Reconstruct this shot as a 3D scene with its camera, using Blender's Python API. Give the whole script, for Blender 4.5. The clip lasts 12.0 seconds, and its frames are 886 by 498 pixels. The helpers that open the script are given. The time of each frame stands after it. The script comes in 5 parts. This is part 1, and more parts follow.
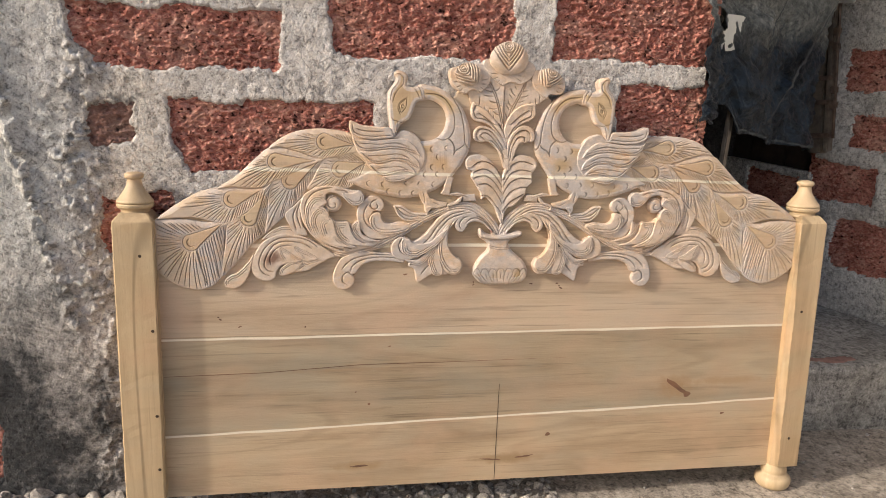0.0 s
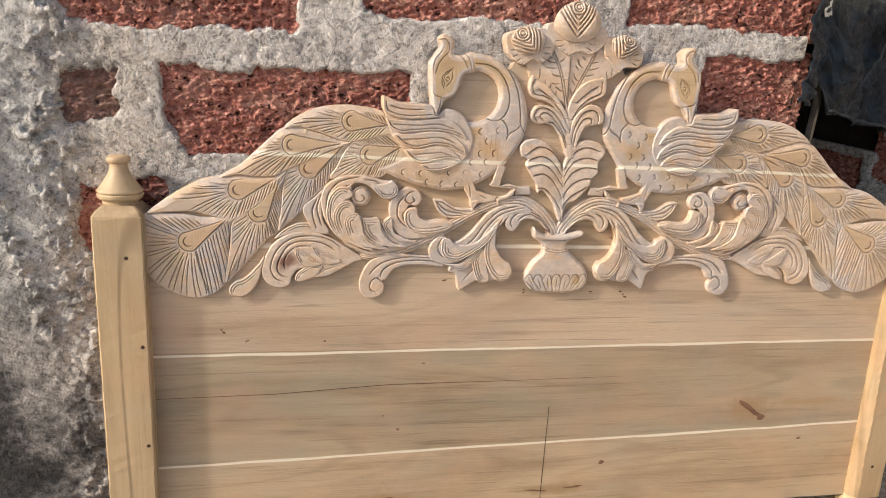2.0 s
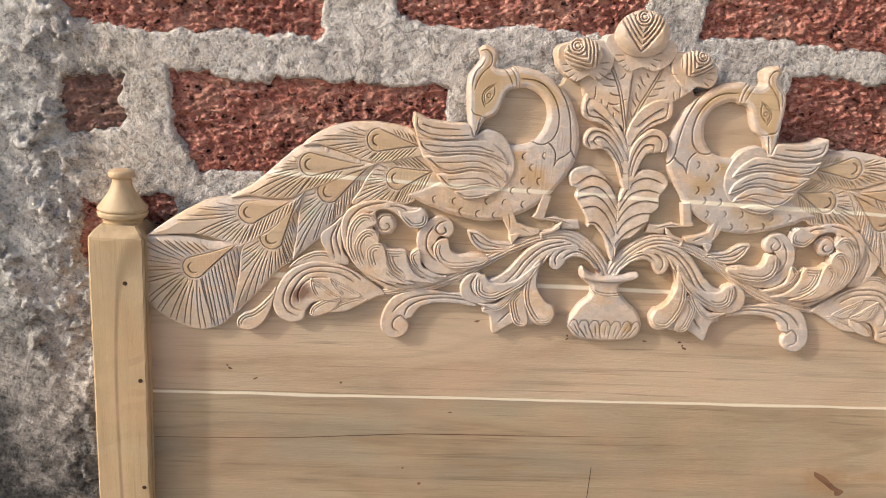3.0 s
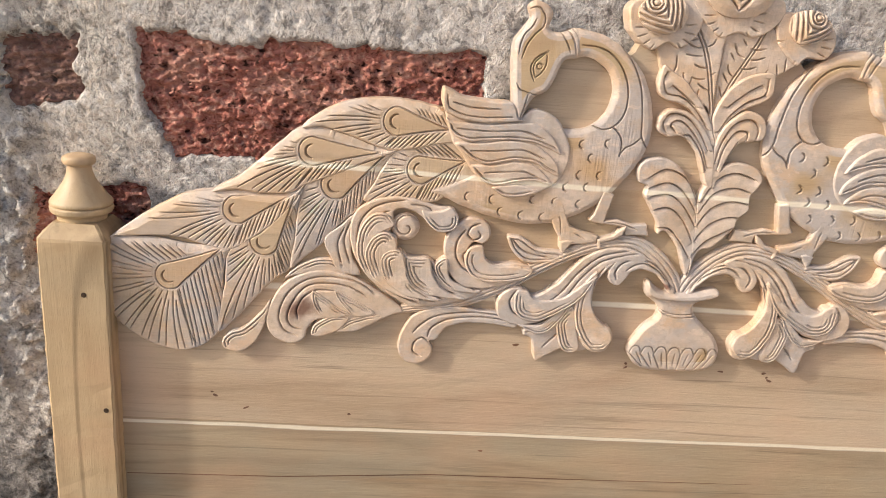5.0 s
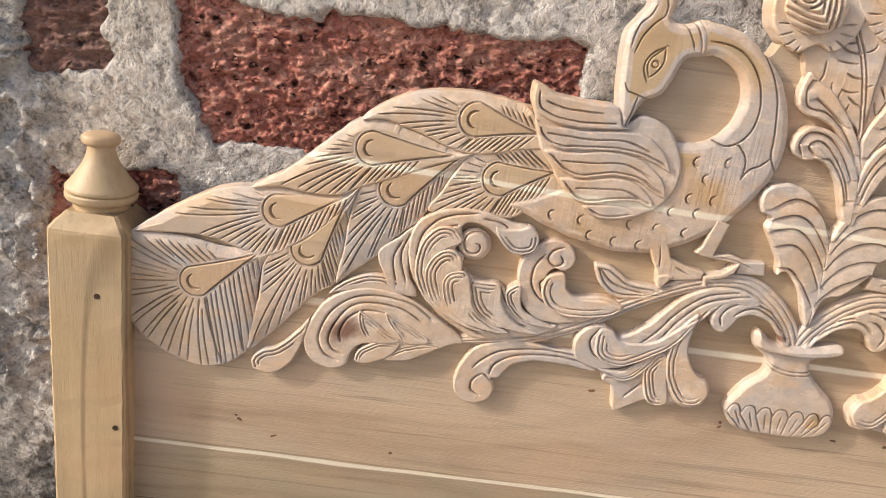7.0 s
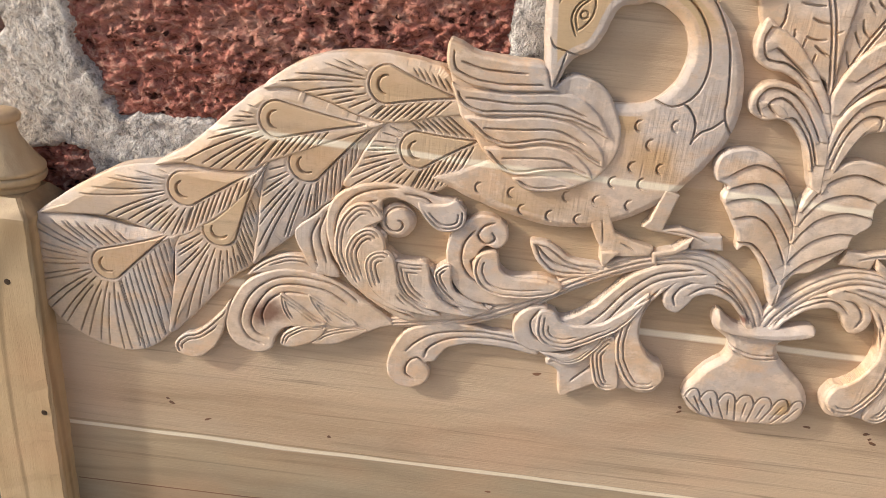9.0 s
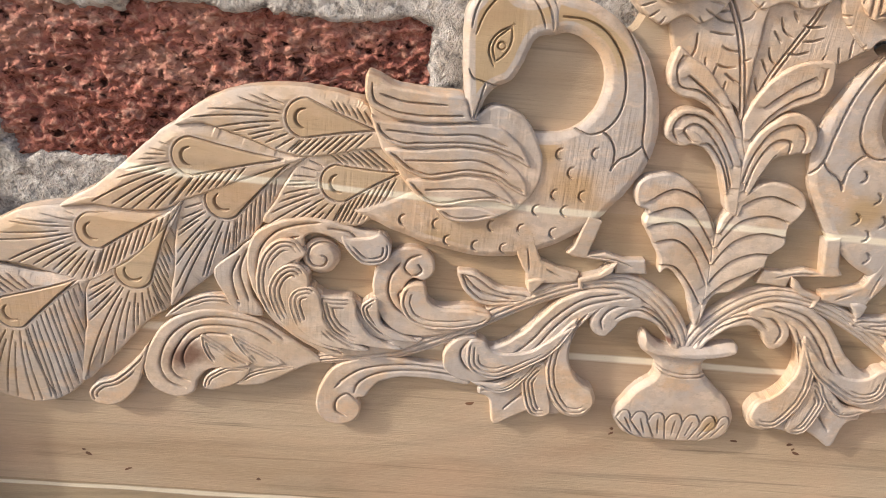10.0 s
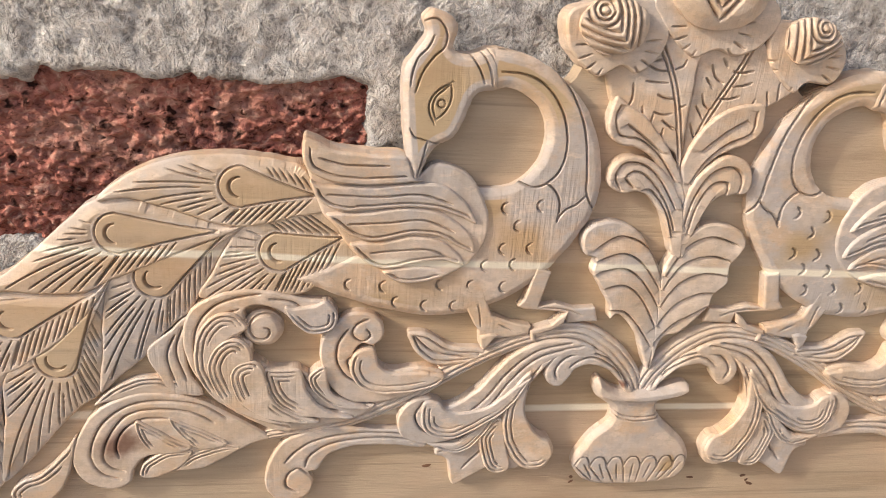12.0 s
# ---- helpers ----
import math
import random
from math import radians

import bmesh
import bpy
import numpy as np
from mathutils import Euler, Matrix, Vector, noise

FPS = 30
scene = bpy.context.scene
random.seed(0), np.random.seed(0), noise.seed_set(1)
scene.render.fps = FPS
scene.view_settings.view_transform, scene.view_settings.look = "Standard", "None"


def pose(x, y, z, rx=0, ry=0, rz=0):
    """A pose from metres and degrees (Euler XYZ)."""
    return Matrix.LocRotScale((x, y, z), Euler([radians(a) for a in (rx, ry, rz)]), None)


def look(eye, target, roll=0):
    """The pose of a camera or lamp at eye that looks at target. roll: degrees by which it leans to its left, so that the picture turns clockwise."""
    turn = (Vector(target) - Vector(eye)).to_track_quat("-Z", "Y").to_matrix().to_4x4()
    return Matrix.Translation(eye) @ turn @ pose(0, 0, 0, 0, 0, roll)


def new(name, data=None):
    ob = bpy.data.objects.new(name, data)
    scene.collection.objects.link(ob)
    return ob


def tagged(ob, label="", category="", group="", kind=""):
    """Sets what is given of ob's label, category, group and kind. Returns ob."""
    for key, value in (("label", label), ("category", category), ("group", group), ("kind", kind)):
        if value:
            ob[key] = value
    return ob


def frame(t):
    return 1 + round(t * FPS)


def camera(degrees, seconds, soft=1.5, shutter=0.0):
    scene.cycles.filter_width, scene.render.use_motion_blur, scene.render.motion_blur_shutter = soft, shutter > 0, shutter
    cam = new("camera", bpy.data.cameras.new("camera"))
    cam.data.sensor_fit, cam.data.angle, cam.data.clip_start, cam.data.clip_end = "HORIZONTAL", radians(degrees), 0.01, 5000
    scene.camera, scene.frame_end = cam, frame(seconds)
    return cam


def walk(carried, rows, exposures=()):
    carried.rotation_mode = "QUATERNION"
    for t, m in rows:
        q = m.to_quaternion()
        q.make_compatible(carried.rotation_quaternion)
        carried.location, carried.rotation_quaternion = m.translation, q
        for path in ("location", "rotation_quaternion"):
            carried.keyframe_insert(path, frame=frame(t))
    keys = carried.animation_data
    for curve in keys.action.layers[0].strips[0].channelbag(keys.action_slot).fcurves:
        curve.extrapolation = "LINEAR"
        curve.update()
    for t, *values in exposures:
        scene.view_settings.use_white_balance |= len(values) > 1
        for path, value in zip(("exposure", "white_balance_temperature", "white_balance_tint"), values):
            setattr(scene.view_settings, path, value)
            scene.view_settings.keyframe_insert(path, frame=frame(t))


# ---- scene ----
LEAN = 5.0      # degrees by which the headboard leans back on the wall
BOARD = pose(0, 0, 0, -LEAN, 0, 0)
cam = camera(61.21, 12.0, soft=0.55)
# t, eye, target and roll, in the headboard's own upright frame
PATH = [
    (0, (-0.378, -1.607, 0.93), (-0.054, 0.331, 0.556), 1.6),
    (0.5, (-0.351, -1.539, 0.939), (-0.068, 0.398, 0.53), 2.0),
    (1, (-0.361, -1.479, 0.94), (-0.062, 0.445, 0.487), 2.6),
    (1.5, (-0.404, -1.375, 0.954), (-0.081, 0.551, 0.524), 2.6),
    (2, (-0.436, -1.313, 0.958), (-0.089, 0.596, 0.471), 2.7),
    (2.5, (-0.412, -1.25, 0.961), (-0.076, 0.667, 0.504), 3.2),
    (3, (-0.373, -1.156, 0.974), (-0.179, 0.774, 0.488), 4.1),
    (3.2, (-0.351, -1.122, 0.977), (-0.181, 0.806, 0.474), 4.7),
    (4.8, (-0.351, -0.941, 0.975), (-0.233, 0.971, 0.401), 4.7),
    (5, (-0.367, -0.914, 0.977), (-0.228, 0.99, 0.382), 4.7),
    (5.5, (-0.402, -0.871, 0.968), (-0.197, 1.017, 0.341), 5.4),
    (6, (-0.424, -0.842, 0.963), (-0.245, 1.047, 0.331), 6.2),
    (6.5, (-0.419, -0.805, 0.962), (-0.312, 1.092, 0.337), 8.0),
    (6.7, (-0.413, -0.788, 0.961), (-0.332, 1.111, 0.34), 8.1),
    (8.3, (-0.318, -0.674, 0.988), (-0.372, 1.153, 0.176), 7.4),
    (8.5, (-0.302, -0.675, 0.987), (-0.365, 1.155, 0.182), 7.1),
    (9, (-0.277, -0.675, 0.994), (-0.35, 1.15, 0.181), 5.8),
    (9.5, (-0.264, -0.671, 1.003), (-0.263, 1.158, 0.196), 5.7),
    (10, (-0.272, -0.657, 1.008), (-0.171, 1.187, 0.24), 5.8),
    (10.5, (-0.286, -0.645, 1.014), (-0.124, 1.202, 0.265), 5.2),
    (11, (-0.295, -0.641, 1.022), (-0.097, 1.212, 0.295), 4.7),
    (11.5, (-0.295, -0.629, 1.025), (-0.041, 1.221, 0.311), 4.3),
    (12, (-0.298, -0.623, 1.029), (0.016, 1.227, 0.337), 4.4),
]

walk(cam, [(t, BOARD @ look(eye, target, roll)) for t, eye, target, roll in PATH], exposures=[(0.0, 0.54), (5.0, 0.64), (8.5, 0.56), (12.0, 0.49)])

# ---- light ----
SUN_FROM = Vector((-0.85, -0.20, 0.50)).normalized()      # low hazy sun raking along the headboard
world = bpy.data.worlds.new("sky")
scene.world = world
world.use_nodes = True
wn = world.node_tree
sky = wn.nodes.new("ShaderNodeTexSky")
sky.sky_type, sky.sun_disc = "NISHITA", False
sky.sun_elevation = math.asin(SUN_FROM.z)
sky.sun_rotation = math.atan2(SUN_FROM.x, SUN_FROM.y)
sky.air_density, sky.dust_density, sky.ozone_density = 1.0, 4.0, 1.0
bg = wn.nodes["Background"]
bg.inputs["Strength"].default_value = 0.124
wn.links.new(sky.outputs[0], bg.inputs[0])
sun_data = bpy.data.lights.new("sun", "SUN")
sun_data.energy, sun_data.angle, sun_data.color = 2.3, radians(3.0), (1.0, 0.92, 0.80)
sun = new("sun", sun_data)
sun.matrix_world = look(SUN_FROM * 20, (0, 0, 0))


# ---- materials ----
class Nodes:
    """A principled material that is put together node by node."""

    def __init__(self, name):
        self.mat = bpy.data.materials.new(name)
        self.mat.use_nodes = True
        self.tree = self.mat.node_tree
        self.out = self.tree.nodes["Principled BSDF"]

    def add(self, kind, **values):
        node = self.tree.nodes.new("ShaderNode" + kind)
        for key, value in values.items():
            node.inputs[key.replace("_", " ")].default_value = value
        return node

    def link(self, a, b):
        self.tree.links.new(a, b)

    def coord(self, scale=(1, 1, 1), turn=(0, 0, 0), kind="Object"):
        m = self.add("Mapping", Scale=scale, Rotation=turn)
        self.link(self.add("TexCoord").outputs[kind], m.inputs[0])
        return m.outputs[0]

    def noise(self, vec, scale, detail=4.0, rough=0.55, distortion=0.0):
        n = self.add("TexNoise", Scale=scale, Detail=detail, Roughness=rough, Distortion=distortion)
        self.link(vec, n.inputs["Vector"])
        return n.outputs["Fac"]

    def add_noise(self, vec, scale):
        n = self.add("TexNoise", Scale=scale, Detail=5.0)
        self.link(vec, n.inputs["Vector"])
        return n.outputs["Color"]

    def voronoi(self, vec, scale, feature="F1"):
        n = self.add("TexVoronoi", Scale=scale)
        n.feature = feature
        self.link(vec, n.inputs["Vector"])
        return n.outputs["Distance"]

    def ramp(self, fac, *stops):
        n = self.add("ValToRGB")
        e = n.color_ramp.elements
        while len(e) < len(stops):
            e.new(0.5)
        for el, (pos, col) in zip(e, stops):
            el.position = pos
            el.color = (*col, 1) if isinstance(col, tuple) else (col, col, col, 1)
        self.link(fac, n.inputs[0])
        return n.outputs[0]

    def math(self, op, a, b=0.0, clamp=False):
        n = self.add("Math")
        n.operation, n.use_clamp = op, clamp
        for k, v in enumerate((a, b)):
            if isinstance(v, (int, float)):
                n.inputs[k].default_value = v
            else:
                self.link(v, n.inputs[k])
        return n.outputs[0]

    def mix(self, fac, a, b, how="MIX"):
        n = self.add("MixRGB")
        n.blend_type = how
        for k, v in enumerate((fac, a, b)):
            if isinstance(v, (int, float)):
                n.inputs[k].default_value = v
            elif isinstance(v, tuple):
                n.inputs[k].default_value = (*v, 1)
            else:
                self.link(v, n.inputs[k])
        return n.outputs[0]

    def done(self, colour, rough=0.6, bump=None, strength=0.3, depth=0.002, specular=0.3, metal=0.0):
        o = self.out
        for key, v in (("Base Color", colour), ("Roughness", rough), ("Metallic", metal)):
            if isinstance(v, tuple):
                o.inputs[key].default_value = (*v, 1)
            elif isinstance(v, (int, float)):
                o.inputs[key].default_value = v
            else:
                self.link(v, o.inputs[key])
        o.inputs["Specular IOR Level"].default_value = specular
        if bump is not None:
            b = self.add("Bump", Strength=strength, Distance=depth)
            self.link(bump, b.inputs["Height"])
            self.link(b.outputs[0], o.inputs["Normal"])
        return self.mat


def wood(name, light, dark, along="X", seams=(), cool=0.3, shift=0.0, grain=1.0, marks=0.0, cut=None, spots=(), figure=0.22, fibre=0.20, coarse=0.7):
    """Raw sanded timber: long uneven grain, warm and cool patches, pale sapwood where boards were glued."""
    n = Nodes(name)
    stretch = {"X": (0.5, 11.0, 11.0), "Z": (11.0, 11.0, 0.6)}[along]
    move = n.add("VectorMath")
    move.inputs[1].default_value = (shift, shift * 2.3, shift * 1.7)
    n.link(n.coord(stretch), move.inputs[0])
    v = move.outputs[0]
    wide = n.noise(n.coord((1.2, 6, 6) if along == "X" else (6, 6, 1.2)), 1.4, 4.0, 0.5, 1.0)
    streak = n.noise(v, 2.6, 6.0, 0.6, 1.4)
    fine = n.noise(v, 26.0, 5.0, 0.72)
    tone = n.mix(0.28, wide, streak)
    tone = n.mix(fibre, tone, fine)
    col = n.ramp(tone, (0.36, dark), (0.49, tuple((a * 1.2 + b * 0.8) / 2 for a, b in zip(light, dark))), (0.62, light))
    threads = n.noise(n.coord(tuple(1.3 * s if s > 1 else 0.35 for s in stretch)), 8.0, 4.0, 0.6, 0.9)
    col = n.mix(n.math("MULTIPLY", n.ramp(threads, (0.56, 0.0), (0.69, 1.0)), 0.65 * grain), col, tuple(c * 0.62 for c in dark))
    rings = n.noise(n.coord(tuple(0.8 if s < 1 else 0.55 * s for s in stretch)), 1.25, 2.0, 0.4, 0.5)
    rings = n.math("SINE", n.math("MULTIPLY", rings, 48.0))
    col = n.mix(n.math("MULTIPLY", n.ramp(rings, (0.45, 0.0), (1.0, 1.0)), figure), col, tuple(c * 0.68 for c in dark))
    patch = n.noise(n.coord((1.5, 2, 5)), 2.3, 3.0)
    grey = tuple(c * f for c, f in zip(light, (0.76, 0.86, 0.98)))
    col = n.mix(n.math("MULTIPLY", n.ramp(patch, (0.45, 0.0), (0.62, 1.0)), cool), col, grey)
    pink = n.noise(n.coord((2, 2, 3)), 3.1, 3.0)
    col = n.mix(n.math("MULTIPLY", n.ramp(pink, (0.46, 0.0), (0.64, 1.0)), 0.4), col, tuple(c * f for c, f in zip(light, (1.02, 0.88, 0.86))))
    if cut:
        keep = n.add("Attribute")
        keep.attribute_name = "old_surface"
        pale = n.mix(n.ramp(n.noise(n.coord((1.0, 1.0, 1.6)), 22.0, 5.0, 0.6, 0.8), (0.42, 0.0), (0.58, 1.0)), cut, tuple(c * f for c, f in zip(cut, (0.90, 0.84, 0.76))))
        pale = n.mix(n.ramp(n.noise(n.coord(), 7.0, 4.0, 0.6), (0.47, 0.0), (0.57, 0.95)), pale, tuple(c * f for c, f in zip(cut, (0.74, 0.84, 0.99))))
        pale = n.mix(n.ramp(n.noise(n.coord((1, 1, 1.5)), 13.0, 5.0, 0.65), (0.52, 0.0), (0.62, 0.75)), pale, tuple(c * f for c, f in zip(cut, (1.0, 0.83, 0.64))))
        pale = n.mix(n.ramp(n.noise(n.coord(), 95.0, 4.0, 0.7), (0.40, 0.35), (0.52, 0.0)), pale, tuple(c * 0.55 for c in cut))
        pale = n.mix(n.ramp(n.noise(n.coord((1.0, 1.0, 1.8)), 48.0, 4.0, 0.7), (0.54, 0.0), (0.66, 0.6)), pale, tuple(min(1.0, c * 1.22) for c in cut))
        pale = n.mix(0.22, pale, col)
        col = n.mix(keep.outputs["Fac"], pale, col)
    if seams:
        sep = n.add("SeparateXYZ")
        n.link(n.coord(), sep.inputs[0])
        x, z = sep.outputs["X"], sep.outputs["Z"]
        wob = n.math("MULTIPLY", n.math("SUBTRACT", n.noise(n.coord((3, 1, 1)), 2.0, 2.0), 0.5), 0.006)
        thick = n.math("ADD", 0.1, n.math("MULTIPLY", n.noise(n.coord((1, 0, 0)), 5.0, 4.0), 1.25))
        for level, slope, half in seams:
            at = n.math("ADD", n.math("MULTIPLY", x, slope), level)
            off = n.math("ABSOLUTE", n.math("ADD", n.math("SUBTRACT", z, at), wob))
            strip = n.math("SUBTRACT", 1.0, n.math("DIVIDE", off, n.math("MULTIPLY", thick, half)), True)
            strip = n.ramp(strip, (0.0, 0.0), (0.5, 0.9))
            col = n.mix(strip, col, (0.85, 0.76, 0.61))
    for (px, pz), rx, rz, tint in spots:
        m = n.add("Mapping", Location=(-px / rx, 0, -pz / rz), Scale=(1 / rx, 0, 1 / rz))
        n.link(n.add("TexCoord").outputs["Object"], m.inputs[0])
        ln = n.add("VectorMath")
        ln.operation = "LENGTH"
        n.link(m.outputs[0], ln.inputs[0])
        edge = n.math("ADD", ln.outputs["Value"], n.math("MULTIPLY", n.math("SUBTRACT", n.noise(n.coord(), 45.0, 4.0), 0.5), 1.3))
        col = n.mix(n.ramp(edge, (0.35, 0.85), (1.0, 0.0)), col, tint)
    pores = n.noise(n.coord(tuple(4 * s for s in stretch)), 18.0, 2.0)
    height = n.mix(0.5, fine, pores)
    if marks:
        saw = n.noise(n.coord((330, 60, 25)), 1.0, 2.0, 0.5)
        height = n.mix(marks, height, n.math("MULTIPLY", saw, n.ramp(n.noise(n.coord(), 9.0, 2.0), (0.45, 0.2), (0.65, 1.0))))
    rough = n.ramp(fine, (0.3, 0.40), (0.7, 0.58))
    specks = n.ramp(n.noise(n.coord(tuple(s * 0.5 + 0.5 for s in stretch)), 170.0, 3.0, 0.75), (0.28, 1.0), (0.40, 0.0))
    col = n.mix(n.math("MULTIPLY", specks, 0.35), col, tuple(c * 0.5 for c in dark))
    return n.done(col, rough, height, coarse, 0.0018, 0.5)


def stone_like(name, colours, scale, bump_scale, strength, depth, rough=0.9, pit=0.0, tone_patches=None, grime=0.55):
    """Rough mineral surfaces: plaster, mortar, concrete, soil."""
    n = Nodes(name)
    v = n.coord()
    big = n.noise(v, scale, 6.0, 0.65)
    col = n.ramp(big, *((0.25 + 0.5 * k / (len(colours) - 1), c) for k, c in enumerate(colours)))
    if tone_patches:
        for centre, size, amount, colour in tone_patches:
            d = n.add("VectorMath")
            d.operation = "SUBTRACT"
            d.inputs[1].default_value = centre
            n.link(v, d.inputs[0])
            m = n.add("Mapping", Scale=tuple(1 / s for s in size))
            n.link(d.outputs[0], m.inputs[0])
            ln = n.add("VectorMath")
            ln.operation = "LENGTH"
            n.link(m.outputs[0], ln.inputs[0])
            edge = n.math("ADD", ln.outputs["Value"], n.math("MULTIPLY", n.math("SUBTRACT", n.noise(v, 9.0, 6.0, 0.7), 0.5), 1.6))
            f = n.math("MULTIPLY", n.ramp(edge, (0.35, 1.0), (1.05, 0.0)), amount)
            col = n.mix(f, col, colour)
    grain = n.noise(v, scale * 14, 6.0, 0.8)
    col = n.mix(0.75, col, n.ramp(grain, (0.28, 0.22), (0.68, 0.80)), "OVERLAY")
    specks = n.ramp(n.noise(v, 190.0, 5.0, 0.85), (0.33, 1.0), (0.43, 0.0))
    col = n.mix(n.math("MULTIPLY", specks, 0.7), col, tuple(c * 0.4 for c in colours[0]))
    dirt = n.ramp(n.noise(v, 34.0, 6.0, 0.75), (0.50, 0.0), (0.66, grime))
    col = n.mix(dirt, col, tuple(c * 0.5 for c in colours[0]))
    cracks = n.ramp(n.voronoi(n.mix(0.05, n.coord((1, 1, 0.6)), n.add_noise(v, 20.0)), 9.0, "DISTANCE_TO_EDGE"), (0.0, 1.0), (0.016, 0.0))
    crazed = n.math("MULTIPLY", cracks, n.ramp(n.noise(v, 4.0, 3.0), (0.52, 0.0), (0.6, 0.6)))
    col = n.mix(crazed, col, tuple(c * 0.3 for c in colours[0]))
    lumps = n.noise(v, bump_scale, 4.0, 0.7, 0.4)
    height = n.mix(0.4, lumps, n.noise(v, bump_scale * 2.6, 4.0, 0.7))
    # Shade in the hollows and light on the raised grains, put into the colour.
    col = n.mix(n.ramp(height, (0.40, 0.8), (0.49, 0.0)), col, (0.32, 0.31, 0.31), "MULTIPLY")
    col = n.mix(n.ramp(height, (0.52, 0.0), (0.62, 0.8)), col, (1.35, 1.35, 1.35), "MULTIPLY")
    if pit:
        holes = n.ramp(n.voronoi(v, bump_scale * 0.9), (0.0, 0.0), (0.35, 1.0))
        height = n.mix(pit, height, holes, "MULTIPLY")
    return n.done(col, rough, height, strength, depth, 0.2)


def laterite(name="laterite", dull=0.0):
    """Dark red laterite block: spongy, pitted, with ochre and pale crumbs."""
    n = Nodes(name)
    v = n.coord((0.95, 1.0, 1.2))
    obj = n.add("ObjectInfo")
    shift = n.add("VectorMath")
    n.link(v, shift.inputs[0])
    n.link(n.math("MULTIPLY", obj.outputs["Random"], 9.0), shift.inputs[1])
    v = shift.outputs[0]
    big = n.noise(v, 14.0, 5.0, 0.6)
    col = n.ramp(big, (0.3, (0.36, 0.125, 0.095)), (0.5, (0.50, 0.195, 0.15)), (0.72, (0.60, 0.33, 0.255)))
    sponge = n.noise(v, 105.0, 5.0, 0.68, 0.8)
    # Colour follows the bump: shade in pits and highlights on ridges are painted in.
    col = n.mix(n.ramp(sponge, (0.34, 0.95), (0.45, 0.0)), col, (0.09, 0.028, 0.02))
    col = n.mix(n.ramp(sponge, (0.51, 0.0), (0.66, 0.7)), col, (0.76, 0.49, 0.38))
    col = n.mix(n.math("MULTIPLY", n.ramp(n.noise(v, 22.0, 6.0, 0.8), (0.58, 0.0), (0.75, 1.0)), 0.4), col, (0.46, 0.36, 0.30))
    holes = n.ramp(n.voronoi(n.mix(0.03, v, n.add_noise(v, 60.0)), 62.0), (0.16, 1.0), (0.30, 0.0))
    holes = n.math("MULTIPLY", holes, n.ramp(n.noise(v, 30.0, 3.0), (0.46, 0.0), (0.54, 1.0)))
    col = n.mix(holes, col, (0.05, 0.018, 0.014))
    col = n.mix(dull, col, (0.20, 0.155, 0.13))
    cells = n.voronoi(v, 120.0)
    height = n.math("SUBTRACT", n.mix(0.4, sponge, cells), n.math("MULTIPLY", holes, 0.5))
    return n.done(col, 0.88, height, 1.0, 0.010, 0.15)


SEAMS = [(0.2199, 0.0255, 0.0045), (0.4256, 0.0042, 0.0045), (0.6280, 0.0000, 0.0065), (0.7842, -0.0151, 0.006)]      # glue lines: height at the middle, slope, half width of the sapwood
KNOTS = [((0.470, 0.280), 0.055, 0.032, (0.36, 0.225, 0.12)), ((-0.29, 0.112), 0.075, 0.014, (0.38, 0.25, 0.13)), ((0.06, 0.114), 0.10, 0.015, (0.36, 0.235, 0.12)),
         ((0.60, 0.29), 0.12, 0.012, (0.40, 0.27, 0.155)), ((-0.30, 0.345), 0.16, 0.006, (0.34, 0.235, 0.14))]
PLANK = wood("teak_plank_low", (0.58, 0.435, 0.28), (0.36, 0.245, 0.145), seams=SEAMS[:3], cool=0.3, shift=1.0, spots=KNOTS)
PLANK_MID = wood("teak_plank_middle", (0.47, 0.36, 0.235), (0.25, 0.175, 0.105), seams=SEAMS[:3], cool=0.5, shift=11.0, spots=KNOTS)
PLANK_TOP = wood("teak_plank_upper", (0.61, 0.465, 0.325), (0.39, 0.278, 0.178), seams=SEAMS[:3], cool=0.3, shift=17.0)
CARVED = wood("carved_teak", (0.60, 0.425, 0.25), (0.43, 0.28, 0.15), seams=SEAMS[3:], cool=0.35, shift=3.0, grain=0.8, marks=0.65, cut=(0.69, 0.565, 0.475), spots=[((-0.480, 0.601), 0.027, 0.020, (0.16, 0.07, 0.045)), ((-0.006, 0.661), 0.010, 0.006, (0.16, 0.05, 0.03))])
POST = wood("pale_teak_post", (0.54, 0.395, 0.235), (0.33, 0.22, 0.115), along="Z", cool=0.25, shift=5.0, figure=0.7, grain=0.45, fibre=0.10, coarse=0.3)
TURNED = wood("turned_teak", (0.60, 0.46, 0.29), (0.46, 0.325, 0.185), along="Z", cool=0.1, shift=8.0, grain=0.4, fibre=0.12, coarse=0.3)
KNOT = wood("knot_wood", (0.25, 0.13, 0.07), (0.10, 0.05, 0.03), cool=0.0, shift=2.0)
LATERITE = laterite()
GREY_LATERITE = laterite("mortar_smeared_laterite", 0.6)
# Patches: greenish grey upper left, nearly black lower left, tan beside the board.
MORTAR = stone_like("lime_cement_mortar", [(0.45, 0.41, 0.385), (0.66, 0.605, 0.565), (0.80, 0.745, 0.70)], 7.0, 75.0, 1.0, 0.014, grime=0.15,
                    tone_patches=[((-1.02, 0, 0.85), (0.22, 1, 0.6), 0.45, (0.42, 0.445, 0.435)), ((-1.08, 0, 0.12), (0.38, 1, 0.51), 0.97, (0.035, 0.036, 0.038)), ((-0.76, 0, 0.88), (0.13, 1, 0.30), 0.45, (0.60, 0.51, 0.42))])
SIDE_MORTAR = stone_like("darker_side_mortar", [(0.36, 0.34, 0.315), (0.60, 0.57, 0.53), (0.76, 0.72, 0.67)], 8.0, 90.0, 1.0, 0.008)
